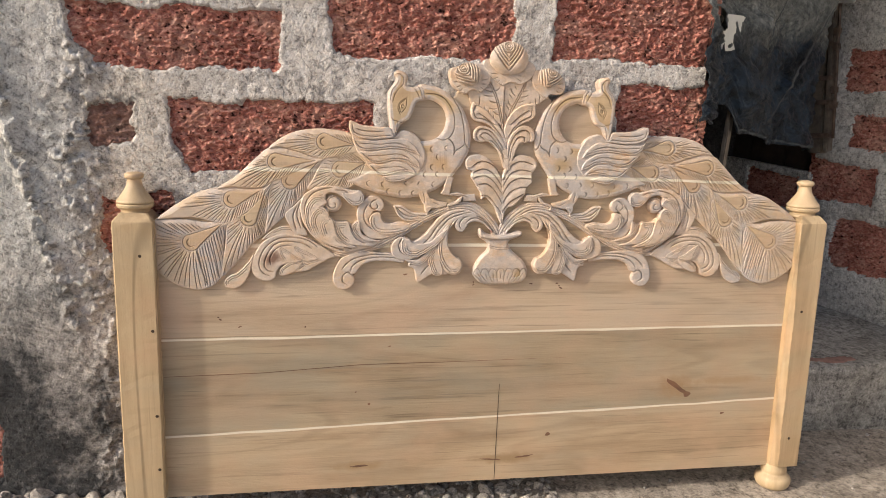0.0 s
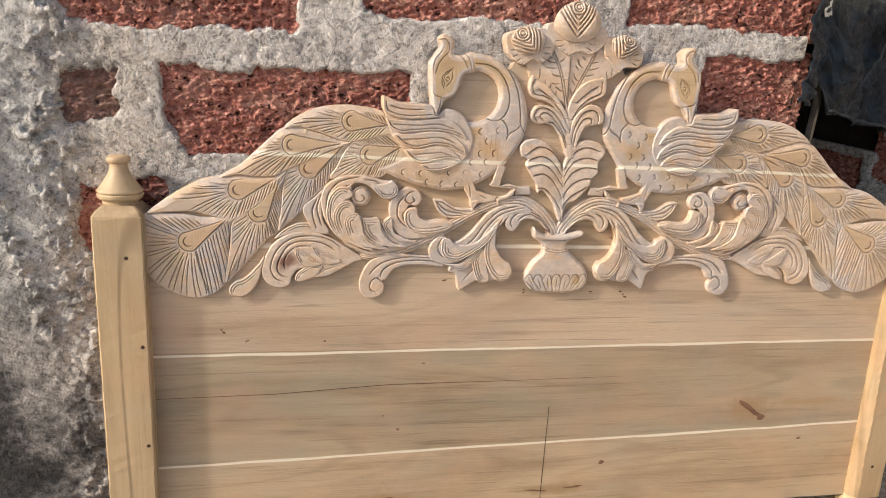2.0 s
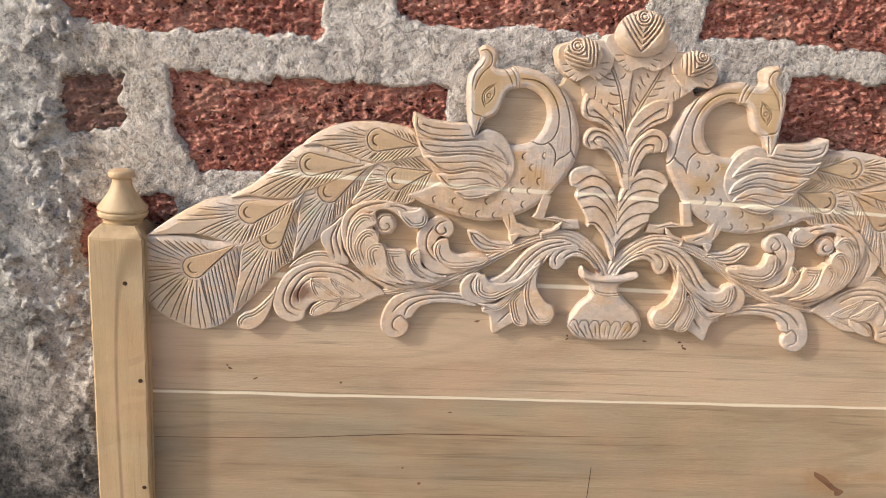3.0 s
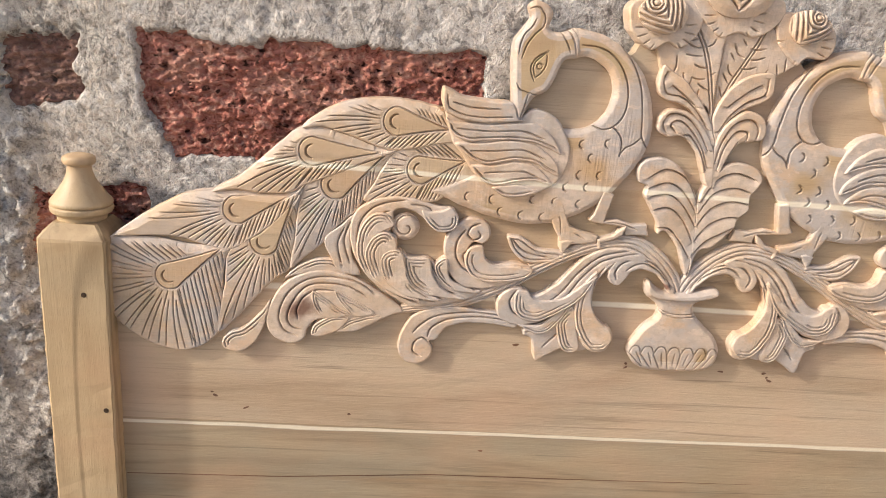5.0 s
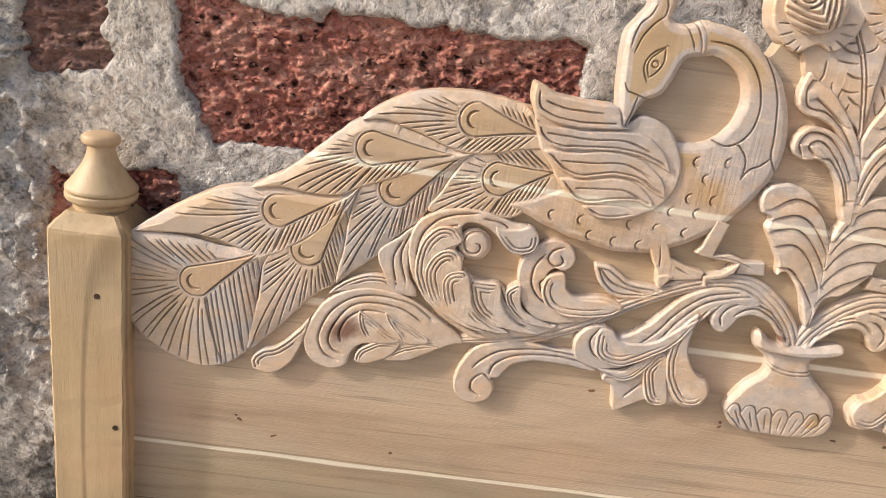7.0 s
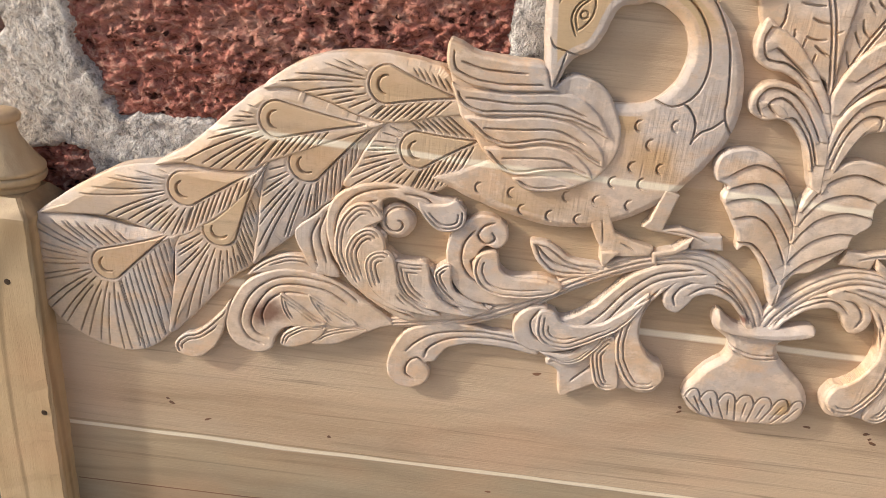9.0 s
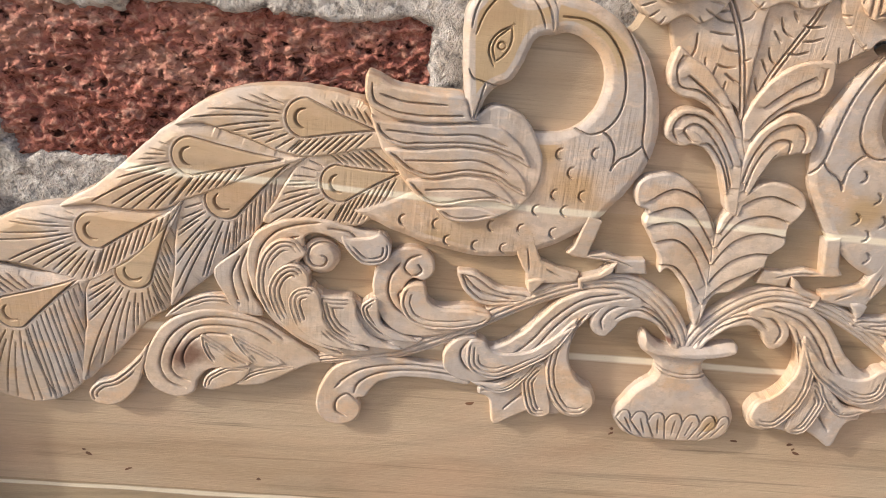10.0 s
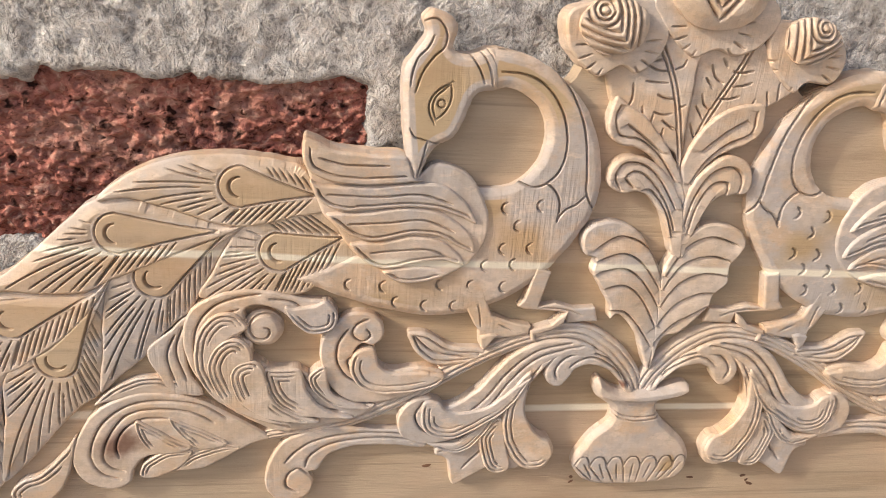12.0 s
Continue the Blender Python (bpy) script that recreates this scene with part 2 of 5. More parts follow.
# Near-black mortar: the recess's deep shade is put into its colour.
SHADED_MORTAR = stone_like("shade_darkened_mortar", [(0.03, 0.027, 0.025), (0.055, 0.05, 0.046), (0.09, 0.082, 0.075)], 8.0, 90.0, 1.0, 0.008)
CONCRETE = stone_like("dusty_concrete", [(0.20, 0.185, 0.165), (0.36, 0.335, 0.30), (0.52, 0.485, 0.44)], 6.0, 60.0, 0.9, 0.008)
SOIL = stone_like("dry_soil", [(0.20, 0.17, 0.14), (0.31, 0.265, 0.22), (0.40, 0.35, 0.30)], 5.0, 45.0, 0.5, 0.006)
PEBBLE = stone_like("grey_gravel", [(0.20, 0.175, 0.155), (0.34, 0.305, 0.27), (0.52, 0.48, 0.43)], 16.0, 60.0, 0.3, 0.002)


def plain(name, colour, rough, vary=0.25, scale=20.0, bump=0.2, depth=0.001, metal=0.0, specular=0.4):
    n = Nodes(name)
    f = n.noise(n.coord(), scale, 5.0, 0.65)
    col = n.ramp(f, (0.3, tuple(c * (1 - vary) for c in colour)), (0.7, tuple(min(1, c * (1 + vary)) for c in colour)))
    return n.done(col, rough, n.noise(n.coord(), scale * 4, 4.0), bump, depth, specular, metal)


def plastic_sheet():
    n = Nodes("black_plastic_sheet")
    v = n.coord()
    sep = n.add("SeparateXYZ")
    n.link(v, sep.inputs[0])
    cover = n.math("ADD", sep.outputs["Z"], n.math("MULTIPLY", n.math("SUBTRACT", n.noise(v, 7.0, 5.0, 0.65), 0.5), 0.25))
    film = n.ramp(n.math("SUBTRACT", cover, 0.5), (0.57, 0.0), (0.66, 0.85))
    dust = n.ramp(n.noise(v, 12.0, 8.0, 0.75, 1.2), (0.47, 0.0), (0.64, 1.0))
    scuff = n.ramp(n.noise(n.coord((14, 14, 1.6), (0.0, 0.35, 0.0)), 5.0, 7.0, 0.75), (0.56, 0.0), (0.74, 1.0))
    col = n.mix(n.math("MULTIPLY", dust, 0.6), (0.002, 0.006, 0.013), (0.05, 0.085, 0.13))
    powder = n.mix(n.ramp(n.noise(v, 60.0, 6.0, 0.8), (0.38, 0.0), (0.62, 1.0)), (0.07, 0.075, 0.072), (0.36, 0.365, 0.335))
    col = n.mix(film, col, powder)
    col = n.mix(n.math("MULTIPLY", scuff, 0.65), col, (0.10, 0.12, 0.135))
    return n.done(col, n.ramp(dust, (0.0, 0.36), (1.0, 0.7)), n.noise(v, 30.0, 8.0, 0.7, 1.2), 1.0, 0.02, 0.4)


PLASTIC = plastic_sheet()
SCUFF = plain("scuffed_plastic", (0.05, 0.06, 0.068), 0.6, 0.9, 70.0)
OLD_WOOD = plain("weathered_brown_wood", (0.17, 0.135, 0.105), 0.8, 0.45, 25.0, 0.5, 0.003)
# Near-black boards whose colour stands in for the shade under the plastic.
SHADED_BOARDS = plain("shade_darkened_boards", (0.045, 0.030, 0.024), 0.8, 0.4, 25.0, 0.4, 0.003)
RUST = plain("rusty_iron", (0.17, 0.12, 0.09), 0.7, 0.5, 40.0, 0.4, 0.002, 0.4)
WHITE = plain("dirty_white_board", (0.66, 0.65, 0.60), 0.6, 0.12, 12.0)
NAIL = plain("nail_head", (0.07, 0.045, 0.03), 0.6, 0.4, 60.0, 0.3, 0.001, 0.5)
REDPAINT = plain("faded_red_paint", (0.30, 0.17, 0.135), 0.85, 0.4, 30.0, 0.4, 0.002)


# ---- building tools ----
def part(name, data, parent, label=""):
    """Links a mesh as one object under its thing or part."""
    if isinstance(data, bmesh.types.BMesh):
        me = bpy.data.meshes.new(name)
        data.to_mesh(me)
        data.free()
        data = me
    ob = new(name, data)
    ob.parent = parent
    if label:
        ob["label"] = label
    return ob


def mesh_of(name, verts, faces, material, smooth=True, flat_from=None):
    me = bpy.data.meshes.new(name)
    me.from_pydata([tuple(map(float, v)) for v in verts], [], [tuple(map(int, f)) for f in faces])
    shade = np.full(len(me.polygons), smooth)
    if flat_from is not None:
        shade[flat_from:] = False
    me.polygons.foreach_set("use_smooth", shade)
    me.materials.append(material)
    me.update()
    return me


def lattice(shape, seed):
    return np.random.RandomState(seed).rand(*shape)


def value_noise(x, z, seed):
    t = lattice((64, 64), seed)
    xi, zi = np.floor(x).astype(int), np.floor(z).astype(int)
    fx, fz = x - xi, z - zi
    fx, fz = fx * fx * (3 - 2 * fx), fz * fz * (3 - 2 * fz)
    g = lambda a, b: t[(xi + a) % 64, (zi + b) % 64]
    return (g(0, 0) * (1 - fx) + g(1, 0) * fx) * (1 - fz) + (g(0, 1) * (1 - fx) + g(1, 1) * fx) * fz - 0.5


def fbm(x, z, scale, seed=1, octaves=5, gain=0.55):
    out, amp = 0.0, 1.0
    for k in range(octaves):
        out = out + amp * value_noise(x * scale * 2**k + 7.3 * k, z * scale * 2**k + 3.1 * k, seed + k)
        amp *= gain
    return out


def smooth_line(pts, closed=False, per=7):
    """A Catmull-Rom curve through the control points; a point given twice makes a corner."""
    p = np.array(pts, float)
    n = len(p)
    if n == 2 and not closed:
        return p[0] + np.linspace(0, 1, per)[:, None] * (p[1] - p[0])
    out = []
    t = np.linspace(0, 1, per, endpoint=False)[:, None]
    for i in range(n if closed else n - 1):
        a, b, c, d = (p[(i + k) % n] if closed else p[min(max(i + k, 0), n - 1)] for k in (-1, 0, 1, 2))
        out.append(0.5 * (2 * b + (c - a) * t + (2 * a - 5 * b + 4 * c - d) * t**2 + (3 * b - a - 3 * c + d) * t**3))
    if not closed:
        out.append(p[-1:])
    return np.concatenate(out)


def to_line(q, line, closed=False):
    """Distance of points q to a polyline, and the nearest place on it."""
    a = line
    b = np.roll(line, -1, 0) if closed else None
    if not closed:
        a, b = line[:-1], line[1:]
    best, place = np.full(len(q), 1e9), np.zeros((len(q), 2))
    ab = b - a
    ll = np.maximum((ab**2).sum(1), 1e-9)
    for s in range(0, len(q), 20000):
        qq = q[s : s + 20000, None]
        u = np.clip(((qq - a) * ab).sum(2) / ll, 0, 1)
        near = a + u[..., None] * ab
        d = ((qq - near) ** 2).sum(2)
        k = d.argmin(1)
        best[s : s + 20000] = np.sqrt(d[np.arange(len(k)), k])
        place[s : s + 20000] = near[np.arange(len(k)), k]
    return best, place


def inside(q, line):
    r = np.zeros(len(q), bool)
    x, z = q.T
    for (ax, az), (bx, bz) in zip(line, np.roll(line, -1, 0)):
        if az != bz:
            r ^= ((az > z) != (bz > z)) & (x < (bx - ax) * (z - az) / (bz - az) + ax)
    return r


FINE = 0.62      # grid of the carving, in millimetres


def relief(outline, top, edge=3.0, wall=0.7, res=None, back=1.0, per=7, rise=0.65):
    """A carved slab in millimetres: top(q, d, out) is the height of points q that lie d inside the outline; out leads to it."""
    res = res or FINE
    line = smooth_line(outline, True, per)
    line = line + 0.9 * np.column_stack([fbm(line[:, 0], line[:, 1], 0.11, 71, 2), fbm(line[:, 0], line[:, 1], 0.11, 75, 2)])
    lo, hi = line.min(0) - res, line.max(0) + res
    nx, nz = (int(v) + 2 for v in (hi - lo) / res)
    gx, gz = np.meshgrid(lo[0] + res * np.arange(nx), lo[1] + res * np.arange(nz), indexing="ij")
    q = np.stack([gx.ravel(), gz.ravel()], 1)
    ins = inside(q, line)
    idx = np.arange(nx * nz).reshape(nx, nz)
    quads = np.stack([idx[:-1, :-1], idx[1:, :-1], idx[1:, 1:], idx[:-1, 1:]], -1).reshape(-1, 4)
    quads = quads[ins[quads].sum(1) >= 2]
    used, inv = np.unique(quads, return_inverse=True)
    quads = inv.reshape(-1, 4)
    q, ins = q[used], ins[used]
    d, near = to_line(q, line, True)
    q = np.where(ins[:, None], q, near)
    d = np.where(ins, d, 0.0)
    rim = np.clip(d / edge, 0, 1)
    prof = wall + (1 - wall) * (1 - (1 - rim) ** 1.5)
    out = near - q
    rimmed = np.nonzero(d < 0.6)[0]
    tan = np.roll(line, -1, 0) - np.roll(line, 1, 0)
    area = np.sum(line[:, 0] * np.roll(line[:, 1], -1) - line[:, 1] * np.roll(line[:, 0], -1))
    nrm = np.column_stack([tan[:, 1], -tan[:, 0]]) * np.sign(area) / np.maximum(np.linalg.norm(tan, axis=1), 1e-6)[:, None]
    for part_of in np.array_split(rimmed, max(1, len(rimmed) // 4000)):
        k = ((q[part_of, None] - line) ** 2).sum(2).argmin(1)
        out[part_of] = nrm[k] * 0.6
    h = top(q, d, out)
    h, old = h if isinstance(h, tuple) else (h, np.zeros(len(q)))
    h = np.maximum(rise * h * prof, 0.3)
    edges = np.concatenate([quads[:, [0, 1]], quads[:, [1, 2]], quads[:, [2, 3]], quads[:, [3, 0]]])
    key = np.sort(edges, 1)
    _, first, count = np.unique(key, axis=0, return_index=True, return_counts=True)
    border = edges[first[count == 1]]
    n = len(q)
    ids = np.unique(border)
    remap = {int(v): k for k, v in enumerate(ids)}
    m = len(ids)
    verts = np.concatenate([np.column_stack([q[:, 0], -h, q[:, 1]]), np.column_stack([q[ids, 0], -h[ids], q[ids, 1]]),
                            np.column_stack([q[ids, 0], np.full(m, back), q[ids, 1]])])
    b0 = np.array([remap[int(v)] for v in border[:, 0]])
    b1 = np.array([remap[int(v)] for v in border[:, 1]])
    skirt = np.column_stack([n + b1, n + b0, n + m + b0, n + m + b1])
    return verts, np.concatenate([quads, skirt]), len(quads), np.concatenate([old, np.zeros(2 * m)])


CENTRE = 0.014      # the carving's middle on the board


def place_relief(name, made, parent, material, mirror=False, label="", lift=0.0):
    verts, faces, tops, old = made
    v = verts * 0.001
    if mirror:
        v = v * (-1, 1, 1)
        faces = faces[:, ::-1]
    v = v + (CENTRE, -lift, 0)
    me = mesh_of(name, v, faces, material, True, tops)
    me.attributes.new("old_surface", "FLOAT", "POINT").data.foreach_set("value", old.astype(np.float32))
    return part(name, me, parent, label)


def notch(dist, half):
    """Cross-section of a cut line: steep sides, narrow floor."""
    return np.clip(0.72 * (1 + np.cos(np.pi * np.clip(dist / half, 0, 1))), 0, 1)


def grooves_of(q, lines, width, depth):
    cut = np.zeros(len(q))
    for ln in lines:
        pts = smooth_line(ln, False, 6) if len(ln) > 2 else np.array(ln, float)
        lo, hi = pts.min(0) - 3 * width, pts.max(0) + 3 * width
        near = ((q >= lo) & (q <= hi)).all(1)
        if near.any():
            dist, place = to_line(q[near], pts)
            run = np.minimum(np.hypot(*(place - pts[0]).T), np.hypot(*(place - pts[-1]).T))
            fade = np.clip(0.3 + run / 8.0, 0, 1)
            cut[near] = np.maximum(cut[near], 1.3 * depth * fade * notch(dist, 1.05 * width))
    return cut


def hand(q, amount=0.5, seed=3):
    """The unevenness that the chisel leaves."""
    return amount * (fbm(q[:, 0], q[:, 1], 0.03, seed, 2) * 1.6 + 0.55 * fbm(q[:, 0] * 0.5, q[:, 1], 0.15, seed + 5, 3))


def carved(outline, height, lines=(), edge=3.0, wall=0.7, width=1.05, depth=6.5, rings=(), dome=0.0, tilt=(0, 0), res=None, bulge=0.0, side=None, worn=0.0, step=None, per=7):
    """Height function for leaves and bodies: cut lines, lines that follow the outline, doming and tilt."""
    mid = np.mean(np.array(outline, float), 0)

    def top(q, d, out):
        h = height + hand(q, 0.7) + (q - mid) @ np.array(tilt, float)
        if dome:
            h = h + dome * (1 - np.exp(-d / 14.0))
        cut = grooves_of(q, lines, width, depth)
        if step:
            drop = np.zeros(len(q))
            for ln in lines:
                dist, place = to_line(q, smooth_line(ln, False, 6))
                under = np.clip((q - place) @ np.array(step[:2], float) / np.maximum(dist, 0.4) * 2, 0, 1)
                drop = np.maximum(drop, step[2] * np.exp(-dist / 5.5) * under)
            h = h - drop
        if bulge and lines:
            far = grooves_of(q, lines, width * 3.0, bulge)
            h = h - far
        for r in rings:
            on = 1.0 if side is None else np.clip((out @ np.array(side, float)) / np.maximum(d, 0.5) * 3 + 0.15, 0, 1)
            cut = np.maximum(cut, 1.05 * depth * on * notch(np.abs(d - r), 1.05 * width))
        if worn:
            keep = np.clip((d - worn) / 1.2, 0, 1) * np.clip(0.95 + 4 * fbm(q[:, 0], q[:, 1], 0.016, 23, 2), 0, 1)
            return h - cut, keep
        return h - cut

    return relief(outline, top, edge, wall, res, per=per)


def barbs(outline, eye, stem, radius, step, margin, seed, fan):
    """Cut lines that leave the drop-shaped eye all round and fan out to the feather's edge."""
    e, st = np.array(eye, float), np.array(stem, float)
    length = np.linalg.norm(e - st)
    axis = (e - st) / length
    side = np.array([-axis[1], axis[0]])
    rim = [(-length * f, radius * (1 - f) ** 1.2, 48.0 * fan) for f in np.linspace(0.93, 0.0, 24)]
    rim += [(radius * math.cos(math.radians(a)), radius * math.sin(math.radians(a)), a * 0.545 * fan) for a in np.linspace(88, 0, 16)]
    rim = np.array(rim)
    run = np.r_[0, np.cumsum(np.hypot(*np.diff(rim[:, :2], axis=0).T))]
    ring = smooth_line(outline, True)
    rnd = random.Random(seed)
    out = []
    for way in (-1, 1):
        at, k = run[-1] - (0.0 if way > 0 else 0.6 * step), 0
        while at > 0:
            a, b, turn = (np.interp(at, run, rim[:, k]) for k in range(3))
            phi = math.radians(turn + rnd.uniform(-1.5, 1.5)) * way
            p = e + axis * a + side * b * way
            cap = a > -2.0
            gap = (2.5 + rnd.uniform(0, 2.5)) if not cap else (3.0 + 11.0 * (k % 2) + rnd.uniform(0, 2.5))
            pts = []
            for i in range(40):
                go = axis * math.cos(phi) + side * math.sin(phi)
                p = p + go * (gap if i == 0 else 3.0)
                phi += math.radians(0.5 if cap else max(-0.15, 0.8 - 0.09 * i)) * way
                pts.append(p)
            pts = np.array(pts)
            d = to_line(pts, ring, True)[0]
            on = inside(pts, ring) & (d > margin(pts) + rnd.uniform(-1.0, 2.0))
            stop = len(on) if on.all() else int(np.argmin(on))
            if stop > 3:
                out.append([tuple(q) for q in pts[:stop:2]] + [tuple(pts[stop - 1])])
            at -= step * (0.62 if cap else 1.5)
            k += 1
    return out


def feather(outline, eye, stem, height, spread=4.5, seed=0, slope=(0, 0), tuck=None, fan=1.0):
    """A peacock feather: barbs fan out from the stem round a drop-shaped eye with a cut crescent."""
    e, s = np.array(eye, float), np.array(stem, float)
    axis = (e - s) / np.linalg.norm(e - s)
    side = np.array([-axis[1], axis[0]])
    o = s - axis * 5.0
    reach = np.linalg.norm(e - o) + 22.0
    r_eye = min(15.0, 0.20 * np.linalg.norm(e - s) + 4.0)
    ring = smooth_line(outline, True)

    def margin(p):
        d, near = to_line(p, ring, True)
        out = near - p
        return 1.5 + 4.0 * (out @ np.array(slope, float) > 0.35 * d) if any(slope) else np.full(len(p), 2.0)

    lines = barbs(outline, eye, stem, r_eye + 3.0, spread, margin, seed, fan)

    def top(q, d, out):
        rel = q - o
        r = np.maximum(np.hypot(*rel.T), 1.0)
        cut = grooves_of(q, lines, 0.86, 5.6)
        w = q - e
        a, b = w @ axis, w @ side
        length = 0.93 * np.linalg.norm(e - s)
        along = np.clip(-a / length, 0, 1)
        rim = r_eye + 2.6
        half = rim * (1 - along) ** 1.2
        drop = np.where(a > 0, np.hypot(a, b) - rim, np.abs(b) - half)
        cut = np.where(drop < 1.0, 0.0, cut)
        cut = np.maximum(cut, 6.5 * notch(np.abs(drop), 1.15) * (along < 0.985))
        moon = np.hypot(a - 0.05 * r_eye, b)
        cut = np.maximum(cut, np.where(a > 0.05 * r_eye, 7.0 * notch(np.abs(moon - 0.56 * r_eye), 0.7 + 2.0 * np.clip(a / r_eye - 0.05, 0, 0.6)), 0))
        fall = 2.2 * np.clip((r - 0.4 * reach) / reach, -0.4, 1)
        if tuck is not None:
            fall = fall + 5.0 * np.exp(-d / 9.0) * np.clip((out @ np.array(tuck, float)) / np.maximum(d, 0.3) * 2 - 0.7, 0, 1)
        lift = np.clip(1 - d / 11.0, 0, 1) * np.clip((out @ np.array(slope, float)) / np.maximum(d, 0.3) * 2 - 0.6, 0, 1)
        dips = 0.9 * np.clip(1 - np.abs(drop - 2.5) / 3.0, 0, 1) * (drop > 0)
        keep = np.clip(0.2 - drop, 0, 1) * 0.75 + 0.45 * np.clip(0.5 + 5 * fbm(q[:, 0], q[:, 1], 0.02, seed + 31, 2), 0, 1) * (drop > 3)
        return (height - fall - dips - cut * (1 - np.clip(1.7 * lift, 0, 1)) + np.where(drop < 0, 0.5, 0) + hand(q, 0.4, seed + 11)) * (1 - 0.5 * lift), keep * (1 - lift)

    return relief(outline, top, 1.8, 0.85)


def lathe(name, profile, material, parent, at, segments=40, label=""):
    """A turned piece: profile of (radius, height) along z."""
    prof = smooth_line(profile, False, 5)
    verts, faces = [], []
    n = len(prof)
    for r, z in prof:
        for k in range(segments):
            a = 2 * math.pi * k / segments
            verts.append((at[0] + max(r, 0.0004) * math.cos(a), at[1] + max(r, 0.0004) * math.sin(a), at[2] + z))
    for i in range(n - 1):
        for k in range(segments):
            k2 = (k + 1) % segments
            faces.append((i * segments + k, i * segments + k2, (i + 1) * segments + k2, (i + 1) * segments + k))
    me = mesh_of(name, verts, faces, material)
    bm = bmesh.new()
    bm.from_mesh(me)
    for row in (range(segments), range((n - 1) * segments, n * segments)):
        bm.verts.ensure_lookup_table()
        try:
            bm.faces.new([bm.verts[i] for i in row])
        except ValueError:
            pass
    bmesh.ops.recalc_face_normals(bm, faces=bm.faces)
    bm.to_mesh(me)
    bm.free()
    return part(name, me, parent, label)


def box(sx, sy, sz, centre, bevel=0.003, wear=0.0, seed=0, cuts=0):
    """A bevelled, slightly uneven box as a bmesh."""
    bm = bmesh.new()
    bmesh.ops.create_cube(bm, size=1)
    bmesh.ops.scale(bm, vec=(sx, sy, sz), verts=bm.verts)
    if cuts:
        bmesh.ops.subdivide_edges(bm, edges=bm.edges[:], cuts=cuts, use_grid_fill=True)
    elif bevel:
        bmesh.ops.bevel(bm, geom=bm.edges[:], offset=bevel, segments=2, affect="EDGES")
    rnd = random.Random(seed)
    for v in bm.verts:
        v.co += Vector((rnd.uniform(-1, 1), rnd.uniform(-1, 1), rnd.uniform(-1, 1))) * wear
    bmesh.ops.translate(bm, vec=centre, verts=bm.verts)
    return bm


def solid(name, bm, material, parent=None, label="", smooth=False):
    me = bpy.data.meshes.new(name)
    for f in bm.faces:
        f.smooth = smooth
    bm.to_mesh(me)
    bm.free()
    me.materials.append(material)
    return part(name, me, parent, label)


def thing(name, label, category, m=None, group="", kind=""):
    ob = new(name)
    if m is not None:
        ob.matrix_world = m
    return tagged(ob, label, category, group, kind)


# ---- the ground, the walls and the step ----
def spread(*runs):
    """Grid lines: runs of (from, to, step)."""
    return np.unique(np.round(np.concatenate([np.arange(a, b + s / 2, s) for a, b, s in runs]), 4))


def sheet(name, us, vs, point, material, parent=None, label=""):
    """A grid surface; point(u, v) gives three arrays."""
    gu, gv = np.meshgrid(us, vs, indexing="ij")
    p = np.stack([np.broadcast_to(c, gu.shape).ravel() for c in point(gu, gv)], 1)
    idx = np.arange(gu.size).reshape(gu.shape)
    f = np.stack([idx[:-1, :-1], idx[1:, :-1], idx[1:, 1:], idx[:-1, 1:]], -1).reshape(-1, 4)
    return part(name, mesh_of(name, p, f, material), parent, label)


def ground_height(x, y):
    near = np.exp(-np.maximum(0, np.hypot(x, y) - 1.5))
    left = np.clip((-x - 0.7) * 2.2, 0, 1) * np.clip((y + 0.25) * 2.4, 0, 1)
    return (0.012 * fbm(x, y, 5.0, 40, 5) - 0.004) * near + 0.035 * left


ground = sheet("ground", spread((-400, -40, 40), (-40, -4, 4), (-4, -1.4, 0.1), (-1.4, 1.8, 0.022), (1.8, 4, 0.1), (4, 40, 4), (40, 400, 40)),
               spread((-400, -40, 40), (-40, -4, 4), (-4, -0.6, 0.1), (-0.6, 0.4, 0.016), (0.4, 4, 0.1), (4, 40, 4), (40, 400, 40)),
               lambda x, y: (x, y, ground_height(x, y)), SOIL)
tagged(ground, "dry dusty grey-brown soil ground", "ground", kind="structure")

# left, right, bottom, top, and how far mortar is smeared over the lower left corner
MAIN_BRICKS = [(-0.862, -0.456, 0.985, 1.104, 0.03), (-0.355, 0.040, 1.022, 1.165, 0.0), (0.132, 0.497, 1.032, 1.175, 0.0), (-0.686, -0.264, 0.778, 0.923, 0.035),
               (0.292, 0.500, 0.862, 0.980, 0.0), (-0.842, -0.768, 0.830, 0.900, 0.012), (-0.835, -0.690, 0.590, 0.722, 0.0), (-1.20, -1.085, 0.050, 0.205, 0.0)]
SIDE_BRICKS = [(-0.125, 0.115, 0.585, 0.715, 0.0), (0.0, 0.34, 0.36, 0.53, 0.02), (-0.38, -0.165, 0.515, 0.64, 0.0), (-0.05, 0.32, 0.955, 1.09, 0.0), (0.0, 0.32, 0.775, 0.88, 0.0)]


